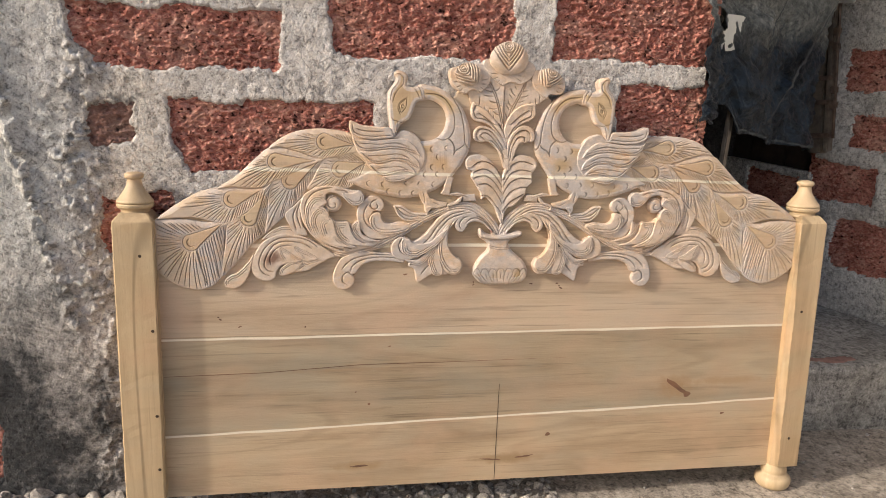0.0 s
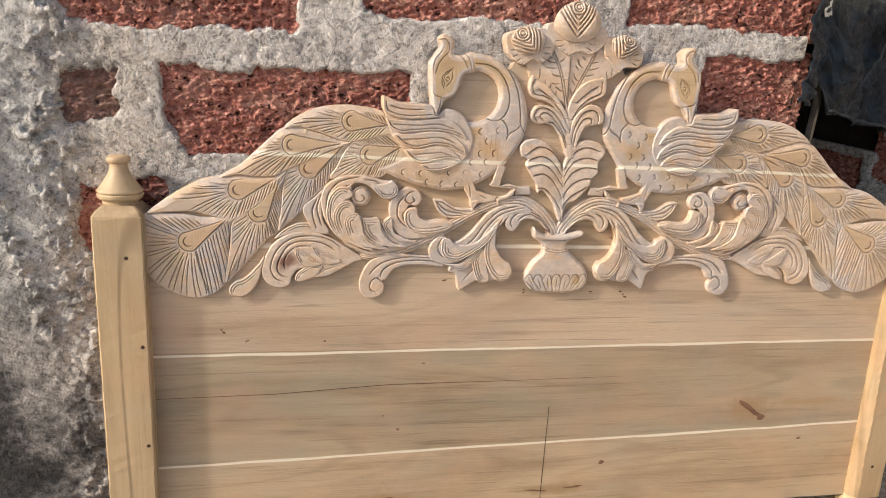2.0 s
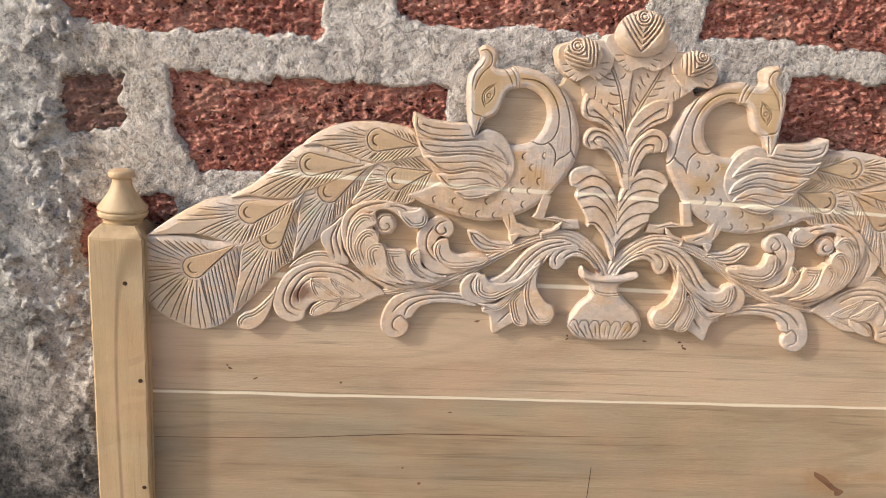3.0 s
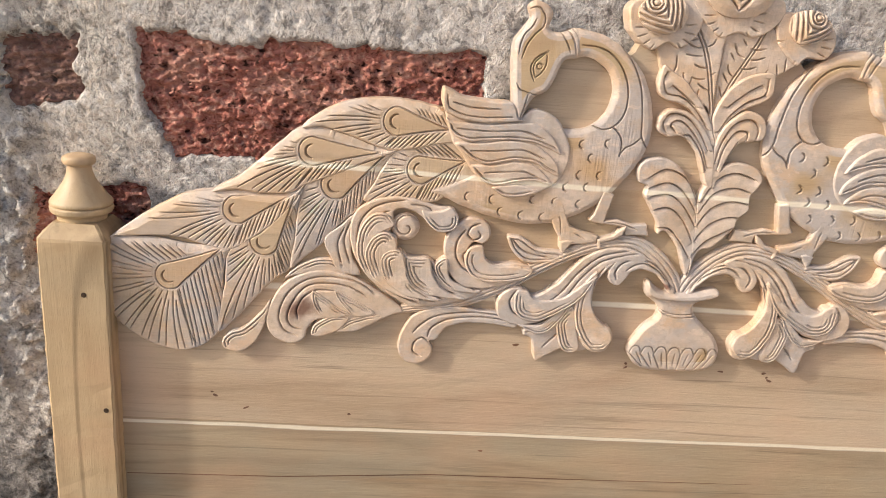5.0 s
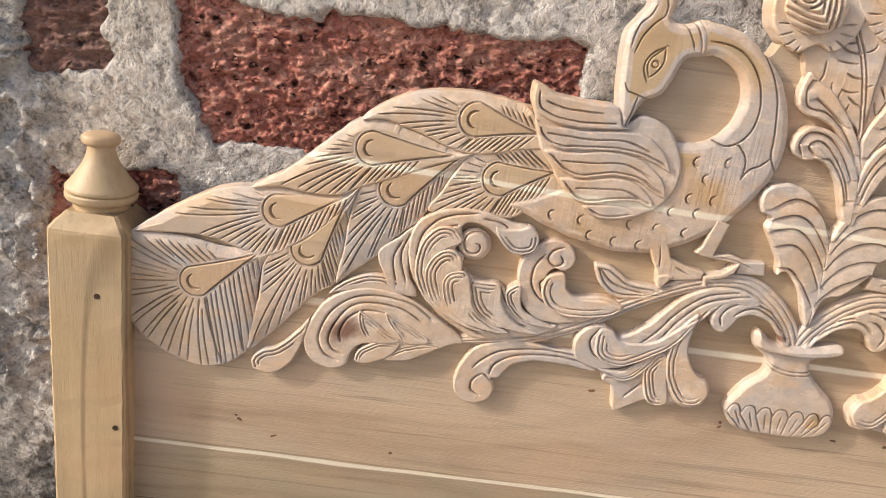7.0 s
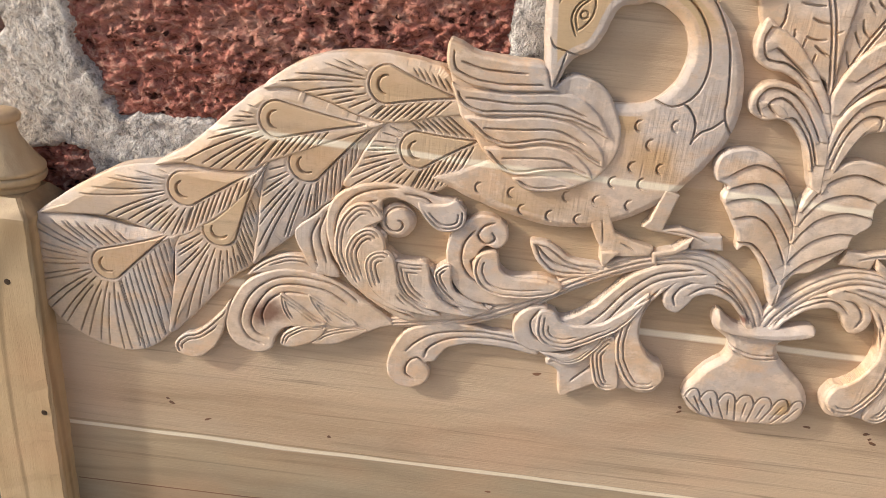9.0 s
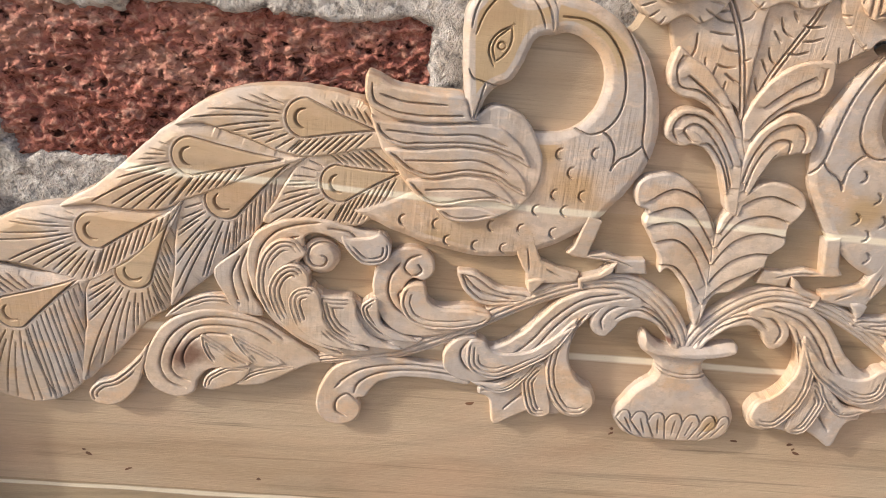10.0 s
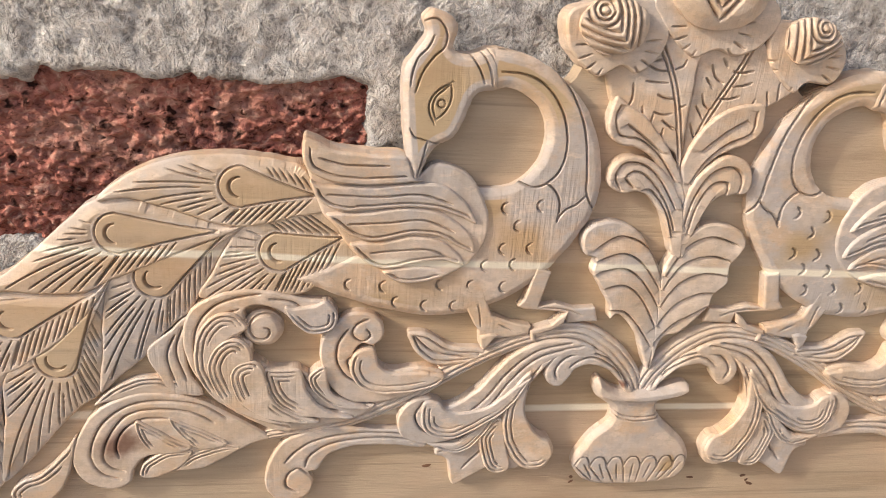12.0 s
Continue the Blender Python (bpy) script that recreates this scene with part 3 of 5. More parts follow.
def wall_relief(u, z, bricks, seed, thick=lambda u, z: 0.0):
    """How far the smeared mortar stands out; it sinks where the blocks lie bare."""
    rag = 0.016 * fbm(u, z, 14, seed, 5) + 0.007 * fbm(u, z, 70, seed + 9, 3)
    h = 0.006 + 0.0048 * fbm(u, z, 6, seed + 3, 5, 0.55) + 0.0016 * fbm(u, z, 70, seed + 7, 3, 0.7) - 0.012 * np.clip(fbm(u, z, 38, seed + 13, 3) - 0.42, 0, 1)
    extra = thick(u, z)
    h = h + extra
    for a, b, lo, hi, corner in bricks:
        inset = np.minimum(np.minimum(u - a, b - u), np.minimum(z - lo, hi - z))
        inset = np.minimum(inset, 0.8 * (u - a) + 0.6 * (z - lo) - corner) + rag * (2.2 if b - a < 0.1 else 1.0)
        bare = np.clip((inset + 0.004) / 0.010, 0, 1)
        bare = bare * bare * (3 - 2 * bare)
        h = h * (1 - bare) - 0.013 * bare
    return h


def rough_wall(name, m, us, zs, bricks, seed, label, thick=lambda u, z: 0.0, material=None):
    wall = sheet(name, us, zs, lambda u, z: (u, -wall_relief(u, z, bricks, seed, thick), z), material or MORTAR)
    wall.matrix_world = m
    return tagged(wall, label, "wall", kind="structure")


def left_coat(u, z):
    edge = -0.845 + 0.03 * fbm(u * 0 + 3.7, z, 9, 77, 4) + 0.02 * np.sin(z * 6)
    on = np.clip((edge - u) / 0.018, 0, 1)
    lumps = np.clip(fbm(u, z, 70, 81, 3) * 4.5, 0, 1) * np.exp(-(((u - edge) / 0.04) ** 2))
    course = -1.0 + 0.215 * (0.9 - z) + 0.02 * fbm(u * 0 + 1.3, z, 12, 85, 3)
    ridge = np.exp(-(((u - course) / 0.013) ** 2)) * np.clip(fbm(u, z, 65, 87, 3) * 6 + 0.4, 0, 1) * np.clip((z - 0.36) * 8, 0, 1)
    return on * (0.006 + 0.004 * fbm(u, z, 10, 83, 3)) + 0.013 * lumps + 0.020 * ridge


WALL_Y = 0.120
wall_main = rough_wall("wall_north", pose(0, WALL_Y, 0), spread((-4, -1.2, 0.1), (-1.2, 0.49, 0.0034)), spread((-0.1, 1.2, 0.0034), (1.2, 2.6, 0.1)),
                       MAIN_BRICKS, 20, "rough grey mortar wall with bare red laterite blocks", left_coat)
solid("wall_core", box(4.48, 0.30, 2.7, (-1.755, 0.165, 1.25), 0), MORTAR, wall_main)
SIDE = pose(1.384, 0.755, 0, 0, 0, -70.4)
# The coarse run past u = 0.5 is unseen, added to dim light from the right.
wall_side = rough_wall("wall_east", SIDE, spread((-0.9, -0.5, 0.03), (-0.5, 0.5, 0.007), (0.5, 3.2, 0.05)), spread((0.16, 1.25, 0.007), (1.25, 2.6, 0.1)),
                       SIDE_BRICKS, 30, "rough darker mortar side wall with red laterite blocks", material=SIDE_MORTAR)
opened = bmesh.new()      # an added opening, so that it looks dark below the plastic's hem
opened.from_mesh(wall_side.data)
bmesh.ops.delete(opened, geom=[f for f in opened.faces if f.calc_center_median().x < -0.115 and f.calc_center_median().z > 0.664], context="FACES")
opened.to_mesh(wall_side.data)
opened.free()
solid("wall_core", box(4.1, 0.20, 0.50, (1.15, 0.118, 0.41), 0), MORTAR, wall_side)
solid("wall_core", box(3.315, 0.20, 2.0, (1.5425, 0.1185, 1.66), 0), MORTAR, wall_side)
# Added backing of dark boards; fills the opening with painted shade.
door = tagged(new("dark_backing"), "added near-black boards that stand in for the shade behind the plastic sheet", "door", kind="structure")
door.matrix_world = SIDE
for k in range(5):
    solid("board", box(0.152, 0.03, 1.9, (-0.19 - 0.156 * k, 0.055, 1.60), 0.003), SHADED_BOARDS, door)
# Recess walls take the darkened mortar in place of real shade.
wall_back = rough_wall("wall_recess", pose(0, 1.25, 0), spread((0.4, 1.5, 0.02)), spread((0.0, 1.3, 0.02), (1.3, 2.6, 0.1)), [], 36, "mortar wall at the back of the recess, coloured dark for its shade", material=SHADED_MORTAR)
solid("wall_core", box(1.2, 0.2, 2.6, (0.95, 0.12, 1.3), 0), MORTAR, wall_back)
wall_return = rough_wall("wall_return", pose(0.484, 0.70, 0, 0, 0, 90), spread((-0.58, 0.6, 0.02)), spread((0.0, 1.3, 0.02), (1.3, 2.6, 0.1)), [], 38, "mortar end face of the block wall, coloured dark for the recess shade", material=SHADED_MORTAR)


# Added slab above the view; it blocks sky light over the recess.
roof = solid("roof_slab", box(1.15, 0.95, 0.10, (1.05, 0.82, 1.60), 0.004), CONCRETE)
tagged(roof, "unseen concrete slab added to keep sky light out of the recess", "roof", kind="structure")


def step_point(x, s):
    """Worn concrete step: s runs up the riser, over the rounded edge and back."""
    y = np.interp(s, [0, 0.18, 0.188, 0.198, 0.23, 1.4], [0.262, 0.250, 0.252, 0.260, 0.290, 1.45])
    z = np.interp(s, [0, 0.18, 0.188, 0.198, 0.23, 1.4], [-0.02, 0.186, 0.196, 0.202, 0.205, 0.212])
    n = fbm(x, s, 7, 51, 6, 0.62)
    return x, y - 0.016 * n + 0.02 * (x - 1.0) * 0.3, z + 0.007 * fbm(x, s, 9, 57, 5)


step = sheet("step", spread((0.5, 0.8, 0.03), (0.8, 1.7, 0.009), (1.7, 3.0, 0.06)), spread((0, 0.5, 0.009), (0.5, 1.4, 0.05)), step_point, CONCRETE)
tagged(step, "worn dusty concrete step in front of the recess", "step", kind="structure")
paint = sheet("paint_mark", spread((1.02, 1.19, 0.006)), spread((0.215, 0.26, 0.006)),
              lambda x, s: (step_point(x, s)[0], step_point(x, s)[1], step_point(x, s)[2] + 0.0015 - 0.010 * np.clip(
                  ((x - 1.10) / 0.07) ** 2 + ((s - 0.236) / 0.018) ** 2 + 1.2 * fbm(x, s, 40, 61, 4) - 0.75, 0, 1)), REDPAINT, step, "faint smear of red paint")

# ---- the headboard ----
board = thing("headboard", "unfinished carved teak headboard with two peacocks, leaning on the block wall", "headboard", BOARD)


def prism(name, pts, y0, y1, material, parent, bevel=0.0012, label=""):
    """A flat board cut to the outline pts of (x, z), in metres."""
    bm = bmesh.new()
    face = bm.faces.new([bm.verts.new((x, y0, z)) for x, z in pts])
    made = bmesh.ops.extrude_face_region(bm, geom=[face])
    bmesh.ops.translate(bm, vec=(0, y1 - y0, 0), verts=[v for v in made["geom"] if isinstance(v, bmesh.types.BMVert)])
    bmesh.ops.recalc_face_normals(bm, faces=bm.faces)
    if bevel:
        rim = [e for e in bm.edges if all(abs(v.co.y - min(y0, y1)) < 1e-6 for v in e.verts)]
        bmesh.ops.bevel(bm, geom=rim, offset=bevel, segments=2, affect="EDGES")
    return solid(name, bm, material, parent, label)


def seam(k, x):
    level, slope, _ = SEAMS[k]
    return level + slope * x


def crest(n=40):
    """Top line of the panel behind the carving, as a half outline mirrored about the middle."""
    half = smooth_line([(-730, 470), (-730, 640), (-729, 676), (-709, 691), (-682, 710), (-640, 734), (-570, 763), (-545, 785), (-518, 811), (-494, 829), (-471, 849), (-442, 863), (-403, 870), (-363, 869), (-318, 870), (-250, 872), (-240, 880), (-238, 940), (-215, 952), (-180, 965), (-135, 960), (-108, 948), (-90, 975), (-50, 985), (0, 980)], False, 4) * 0.001
    right = [(CENTRE - (x), z) for x, z in half[::-1]]
    return [(CENTRE + x, z) for x, z in half], right


L_EDGE, R_EDGE = -0.716, 0.741
LEVELS = [seam(1, 0) + 0.003, seam(2, 0), seam(3, 0), 1.2]
prism("plank", [(L_EDGE, 0.060), (R_EDGE, 0.060), (R_EDGE, seam(0, R_EDGE)), (L_EDGE, seam(0, L_EDGE))], 0.0, 0.024, PLANK, board, 0.0, label="lowest raw teak plank of the panel")
prism("plank", [(L_EDGE, seam(0, L_EDGE)), (R_EDGE, seam(0, R_EDGE)), (R_EDGE, LEVELS[0]), (L_EDGE, LEVELS[0])], 0.0, 0.024, PLANK_MID, board, 0.0, label="knotty raw teak plank")
left_top, right_top = crest()


def clipped(lo, hi):
    """The stretch of the panel between two heights, under the crest."""
    ring = [(L_EDGE, 0.40)] + left_top + right_top + [(R_EDGE, 0.40)]
    for keep, level in ((1, lo), (-1, hi)):
        out = []
        for (ax, az), (bx, bz) in zip(ring, ring[1:] + ring[:1]):
            a_in, b_in = keep * (az - level) >= 0, keep * (bz - level) >= 0
            if a_in:
                out.append((ax, az))
            if a_in != b_in:
                f = (level - az) / (bz - az)
                out.append((ax + f * (bx - ax), level))
        ring = out
    return ring


for k in range(3):
    prism("plank", clipped(LEVELS[k], LEVELS[k + 1]), 0.0, 0.024, PLANK_TOP if k != 1 else PLANK, board, 0.0)


def knot(x, z, w, h, turn, seed):
    """A hard dark knot that stands a hair proud of the plank."""
    ring = [(1000 * (x - CENTRE) + math.cos(a) * w * (1 + 0.2 * math.sin(3 * a + seed)) * math.cos(turn) - math.sin(a) * h * math.sin(turn),
             1000 * z + math.cos(a) * w * math.sin(turn) + math.sin(a) * h * math.cos(turn)) for a in np.linspace(0, 2 * math.pi, 14, endpoint=False)]
    place_relief("knot", relief(ring, lambda q, d, out: 0.9 + 0.5 * np.sin(d * 1.6), 3.0, 0.2, 1.5 if w > 6 else 0.8), board, KNOT)


knot(0.472, 0.281, 36, 5.5, -0.62, 1)
knot(0.502, 0.258, 9, 7, 0.3, 2)
knot(0.155, 0.170, 6, 4.5, 0.2, 3)
knot(-0.290, 0.112, 20, 2.6, 0.05, 4)
knot(0.02, 0.112, 26, 1.8, -0.1, 5)
knot(0.10, 0.116, 22, 2.0, 0.1, 6)
knot(-0.27, 0.262, 3.5, 2.5, 0.0, 7)
knot(0.60, 0.205, 5, 2.5, 0.2, 8)
for at, (sx, sz) in enumerate(((149, 533), (143, 539), (82, 539), (-52, 544), (-52, 538), (-206, 563), (-608, 472), (-604, 467), (-564, 450), (-424, 447), (-239, 398), (153, 528), (-314, 292))):      # small chips and pin knots
    knot(0.014 + sx * 0.001, sz * 0.001, 2.2 + 1.2 * (at % 3), 1.3 + 0.5 * (at % 2), 0.5 - 0.3 * (at % 4), 20 + at)
prism("crack", [(-0.711, 0.3400), (-0.50, 0.3432), (-0.29, 0.3558), (-0.08, 0.3570), (0.19, 0.3604), (0.19, 0.3608), (-0.08, 0.3582), (-0.29, 0.3572), (-0.50, 0.3446), (-0.711, 0.3412)], -0.0003, 0.002, KNOT, board, 0.0, "fine dark crack along the grain")
prism("pencil_line", [(0.0285, 0.062), (0.0297, 0.062), (0.0327, 0.300), (0.0318, 0.300)], -0.0004, 0.002, NAIL, board, 0.0, "thin dark pencil line across the planks")


def post(name, x0, x1, seed, waney):
    """A square post with a chamfered top; the inner edge of one is left rough and waney."""
    zs = spread((0.066, 0.672, 0.012))
    ring = 28
    rnd = np.random.RandomState(seed)
    verts, faces = [], []
    cx, hx, y0, y1 = (x0 + x1) / 2, (x1 - x0) / 2, -0.027, 0.053
    rows = [(z, 1.0) for z in zs] + [(0.682, 0.99), (0.690, 0.86), (0.699, 0.66)]
    for z, k in rows:
        ch = 0.003 + (waney * (0.005 + 0.010 * (0.68 - z) + 0.0006 * math.sin(z * 31) + 0.0005 * rnd.randn()) * max(0.0, min(1.0, (0.64 - z) * 5)) if waney else 0)
        ch = max(ch, 0.0025)
        a, b, c, d = -hx * k, hx * k, (y0 - 0.016) * k + 0.016, (y1 - 0.016) * k + 0.016
        cor = [(a + ch, c), (b - 0.003, c), (b, c + 0.003), (b, d), (a, d), (a, c + ch)]
        pts = []
        for (p, q), (r, s) in zip(cor, cor[1:] + cor[:1]):
            for f in (0.0, 0.34, 0.67):
                pts.append((p + f * (r - p), q + f * (s - q)))
        for p, q in pts:
            verts.append((cx + p + 0.0003 * rnd.randn(), q + 0.0005 * rnd.randn() * 0.5, z))
    ring = 18
    for i in range(len(rows) - 1):
        for k in range(ring):
            k2 = (k + 1) % ring
            faces.append((i * ring + k, i * ring + k2, (i + 1) * ring + k2, (i + 1) * ring + k))
    faces += [tuple(range(ring))[::-1], tuple(range((len(rows) - 1) * ring, len(rows) * ring))]
    return part(name, mesh_of(name, verts, faces, POST, False), board, "square pale post with a turned finial" if not waney else "square pale post with a rough waney inner edge")


FINIAL = [(0.031, 0.0), (0.029, 0.004), (0.030, 0.010), (0.0355, 0.014), (0.037, 0.018), (0.037, 0.021), (0.0345, 0.0225), (0.0345, 0.0225), (0.0365, 0.024), (0.0365, 0.028), (0.031, 0.035), (0.024, 0.045),
          (0.0175, 0.056), (0.0145, 0.066), (0.0142, 0.072), (0.0142, 0.072), (0.018, 0.074), (0.0195, 0.078), (0.018, 0.083), (0.010, 0.086), (0.0, 0.0865)]
FOOT = [(0.026, 0.070), (0.029, 0.060), (0.031, 0.048), (0.030, 0.040), (0.034, 0.036), (0.041, 0.030), (0.043, 0.020), (0.040, 0.008), (0.030, 0.0), (0.0, 0.0)]
left_post = post("post", -0.795, -0.713, 5, 0)
right_post = post("post", 0.737, 0.806, 6, 1.0)
for owner, x in ((left_post, -0.756), (right_post, 0.768)):
    lathe("finial", FINIAL, TURNED, owner, (x, 0.019, 0.694))
    lathe("foot", FOOT[::-1], TURNED, owner, (x - 0.004, 0.008, -0.001))
for owner, x, z in ((left_post, -0.7235, 0.452), (left_post, -0.7225, 0.263), (left_post, -0.722, 0.140), (left_post, -0.742, 0.612), (right_post, 0.765, 0.468), (right_post, 0.772, 0.142)):
    lathe("nail", [(0.0, 0.0006), (0.0030, 0.0004), (0.0034, 0.0)], NAIL, owner, (0, 0, 0), 12).matrix_local = pose(x, -0.0272, z, 90)


# ---- the carving ----
def show(name, made, parent, mirror, label="", lift=0.0):
    return place_relief(name, made, parent, CARVED, mirror, label, lift)


def with_back(made, back=14.0):
    """Lets the slab reach to the back of the panel, where its edge is the headboard's outline."""
    v, f, t, old = made
    v = v.copy()
    v[v[:, 1] > 0.9, 1] = back
    return v, f, t, old


def arcs(centre, r, spans, n=7):
    return [[(centre[0] + r * math.cos(math.radians(a)), centre[1] + r * math.sin(math.radians(a))) for a in np.linspace(s, e, n)] for s, e in spans]


def peacock_shapes():
    """All slabs of one bird, in the left-hand pose."""
    out = {}
    wing = [(-328, 895), (-305, 887), (-275, 883), (-246, 883), (-238, 866), (-221, 877), (-206, 876), (-190, 868), (-176, 849), (-169, 826), (-172, 805), (-185, 787), (-204, 775), (-222, 771), (-243, 770), (-257, 777), (-271, 785), (-288, 797), (-302, 818), (-313, 830), (-320, 847), (-326, 867), (-331, 883)]
    body = [(-182, 972), (-162, 973), (-140, 967), (-117, 953), (-94, 931), (-78, 900), (-71, 868), (-74, 839), (-83, 819), (-96, 798), (-114, 776), (-136, 758), (-157, 747), (-179, 738), (-205, 734), (-236, 736), (-267, 743), (-298, 753), (-317, 761), (-336, 769), (-308, 784), (-279, 800), (-242, 827), (-209, 858), (-182, 856), (-160, 857), (-143, 865), (-130, 881), (-125, 903), (-131, 923), (-146, 937), (-164, 943), (-182, 941)]
    neck_lines = [[(-174, 974), (-153, 972), (-133, 966), (-117, 953), (-105, 937), (-93, 912), (-86, 877), (-84, 857), (-79, 846), (-72, 837)], [(-170, 956), (-151, 955), (-135, 949), (-122, 937), (-112, 920), (-107, 899), (-109, 879), (-118, 865), (-132, 859), (-148, 864)],
                  [(-83, 853), (-92, 844), (-101, 839), (-107, 830), (-107, 830), (-107, 846), (-113, 857), (-121, 863)]]
    marks = []
    bl, wl = smooth_line(body, True), smooth_line(wing, True)
    rnd = random.Random(4)
    for i, z in enumerate(range(728, 880, 19)):
        for x in range(-340, -80, 27):
            c = np.array([[x + (i % 2) * 13 + rnd.uniform(-3, 3), z + rnd.uniform(-3, 3)]])
            if inside(c, bl)[0] and to_line(c, bl, True)[0][0] > 7 and not inside(c, wl)[0] and to_line(c, wl, True)[0][0] > 6 and min(to_line(c, smooth_line(g))[0][0] for g in neck_lines) > 10:
                marks += arcs(c[0], 5.4, [(100, 262)], 6)
    body_top = carved(body, 17.0, neck_lines + marks, 7.0, 0.7, 1.1, 6.0, dome=1.0, worn=9.0)
    out["peacock"] = with_back(body_top)
    eye_lines = arcs((-219, 928), 3.2, [(0, 355)], 12) + [[(-223, 915), (-226, 925), (-224, 933), (-218, 939), (-212, 944)], [(-212, 944), (-211, 934), (-213, 926), (-218, 919), (-223, 915)], [(-224, 911), (-229, 922), (-228, 931), (-222, 939), (-212, 945)], [(-211, 946.5), (-210, 946)]]
    collar = [[(-208, 976), (-198, 969), (-189, 957), (-184, 946)], [(-201, 979), (-188, 970), (-180, 957), (-177, 944)], [(-190, 980), (-179, 968), (-172, 955), (-173, 944)]]
    crest_lines = [[(-237, 991), (-231, 994), (-224, 993), (-218, 984), (-219, 973), (-227, 965), (-236, 952), (-241, 936)], [(-228, 981), (-232, 972), (-240, 963), (-244, 951), (-245, 941)]]
    jaw = [[(-244, 907), (-240, 900), (-233, 898), (-222, 895), (-214, 894)], [(-229, 896), (-233, 878), (-237, 862)]]
    head = carved([(-251, 951), (-242, 968), (-234, 982), (-237, 995), (-229, 1002), (-214, 996), (-209, 987), (-212, 973), (-200, 968), (-178, 974), (-172, 960), (-172, 943), (-188, 938), (-195, 926), (-199, 914), (-207, 900), (-222, 891), (-231, 873), (-237, 859), (-244, 877), (-249, 911)],
                  20.5, collar + crest_lines + jaw + eye_lines, 5.0, 0.7, 0.9, 4.5, dome=1.2, worn=9.0, tilt=(-0.02, -0.09))
    out["head"] = with_back(head)
    out["wing"] = with_back(carved(wing, 21.0, (), 2.0, 0.8, res=1.3))
    out["wing_feather"] = [with_back(carved([(-328, 896), (-305, 887), (-275, 884), (-246, 883), (-238, 867), (-231, 863), (-258, 859), (-293, 858), (-316, 863), (-328, 872), (-331, 886)], 29.0, [[(-317, 880), (-295, 875), (-260, 875)]], 2.0, 0.8, 1.05, 6.5, rings=(6.5,), side=(-0.45, -0.9), tilt=(-0.02, -0.05)))]
    for k, (o, mid) in enumerate((([(-324, 861), (-313, 857), (-268, 857), (-234, 861), (-211, 859), (-191, 844), (-180, 825), (-200, 833), (-231, 839), (-271, 836), (-296, 834), (-311, 839), (-320, 848)], [[(-310, 849), (-267, 848), (-232, 851), (-204, 843)]]), ([(-310, 832), (-281, 833), (-251, 838), (-226, 838), (-202, 830), (-184, 814), (-180, 798), (-195, 803), (-212, 812), (-238, 814), (-268, 807), (-286, 811), (-301, 821)], [[(-292, 823), (-259, 825), (-227, 828), (-200, 818)]]), ([(-289, 806), (-263, 807), (-238, 813), (-212, 810), (-194, 797), (-189, 786), (-209, 790), (-235, 787), (-260, 781), (-276, 788), (-285, 796)], [[(-272, 797), (-246, 800), (-221, 801), (-202, 793)]]), ([(-260, 780), (-234, 785), (-208, 781), (-203, 777), (-222, 770), (-243, 768), (-254, 772)], []))):
        out["wing_feather"].append(carved(o, 27.5 - 0.8 * k, mid, 2.0, 0.8, 1.05, 6.5, rings=(4.5,), side=(-0.35, -0.93), tilt=(-0.02, 0.04)))
    out["tail_feather"] = []
    for k, (o, (e, s), h) in enumerate((([(-731, 683), (-672, 686), (-629, 680), (-582, 682), (-589, 654), (-591, 613), (-594, 568), (-617, 543), (-649, 535), (-682, 544), (-711, 562), (-729, 584), (-734, 615), (-735, 656)], [(-656, 638), (-585, 682)], 17.5), ([(-732, 684), (-727, 685), (-711, 698), (-684, 717), (-642, 741), (-604, 750), (-573, 754), (-541, 752), (-512, 754), (-490, 767), (-504, 743), (-521, 721), (-544, 701), (-582, 676), (-612, 681), (-656, 690)], [(-572, 729), (-495, 757)], 16.0), ([(-603, 750), (-572, 770), (-547, 792), (-520, 818), (-496, 836), (-470, 838), (-434, 829), (-403, 819), (-380, 816), (-424, 796), (-460, 778), (-490, 765), (-512, 754), (-541, 752), (-573, 754)], [(-481, 808), (-392, 812)], 16.5), ([(-496, 836), (-473, 856), (-444, 870), (-405, 877), (-365, 876), (-332, 870), (-321, 858), (-309, 834), (-337, 826), (-362, 819), (-380, 816), (-403, 819), (-434, 829), (-470, 838)], [(-381, 851), (-312, 845)], 17.0),
                                        ([(-490, 766), (-504, 743), (-544, 701), (-582, 676), (-589, 628), (-598, 565), (-574, 583), (-549, 614), (-525, 640), (-506, 656), (-502, 693), (-498, 735)], [(-539, 690), (-497, 760)], 15.5), ([(-380, 816), (-424, 796), (-466, 778), (-490, 766), (-498, 735), (-502, 693), (-506, 656), (-490, 670), (-467, 691), (-450, 714), (-428, 734), (-418, 751), (-407, 773), (-395, 796)], [(-453, 768), (-389, 813)], 15.0), ([(-380, 816), (-395, 796), (-407, 773), (-418, 751), (-396, 750), (-359, 754), (-332, 754), (-307, 772), (-282, 792), (-309, 834), (-342, 826)], [(-349, 794), (-290, 810)], 15.5))):
        made = feather(o, e, s, h, seed=k, slope=(-0.5, 0.87) if k < 4 else (0, 0), tuck=(1.0, -0.1) if k in (0, 4, 5) else None, fan=1.38 if k == 0 else 1.0)
        out["tail_feather"].append(with_back(made) if k < 4 else made)
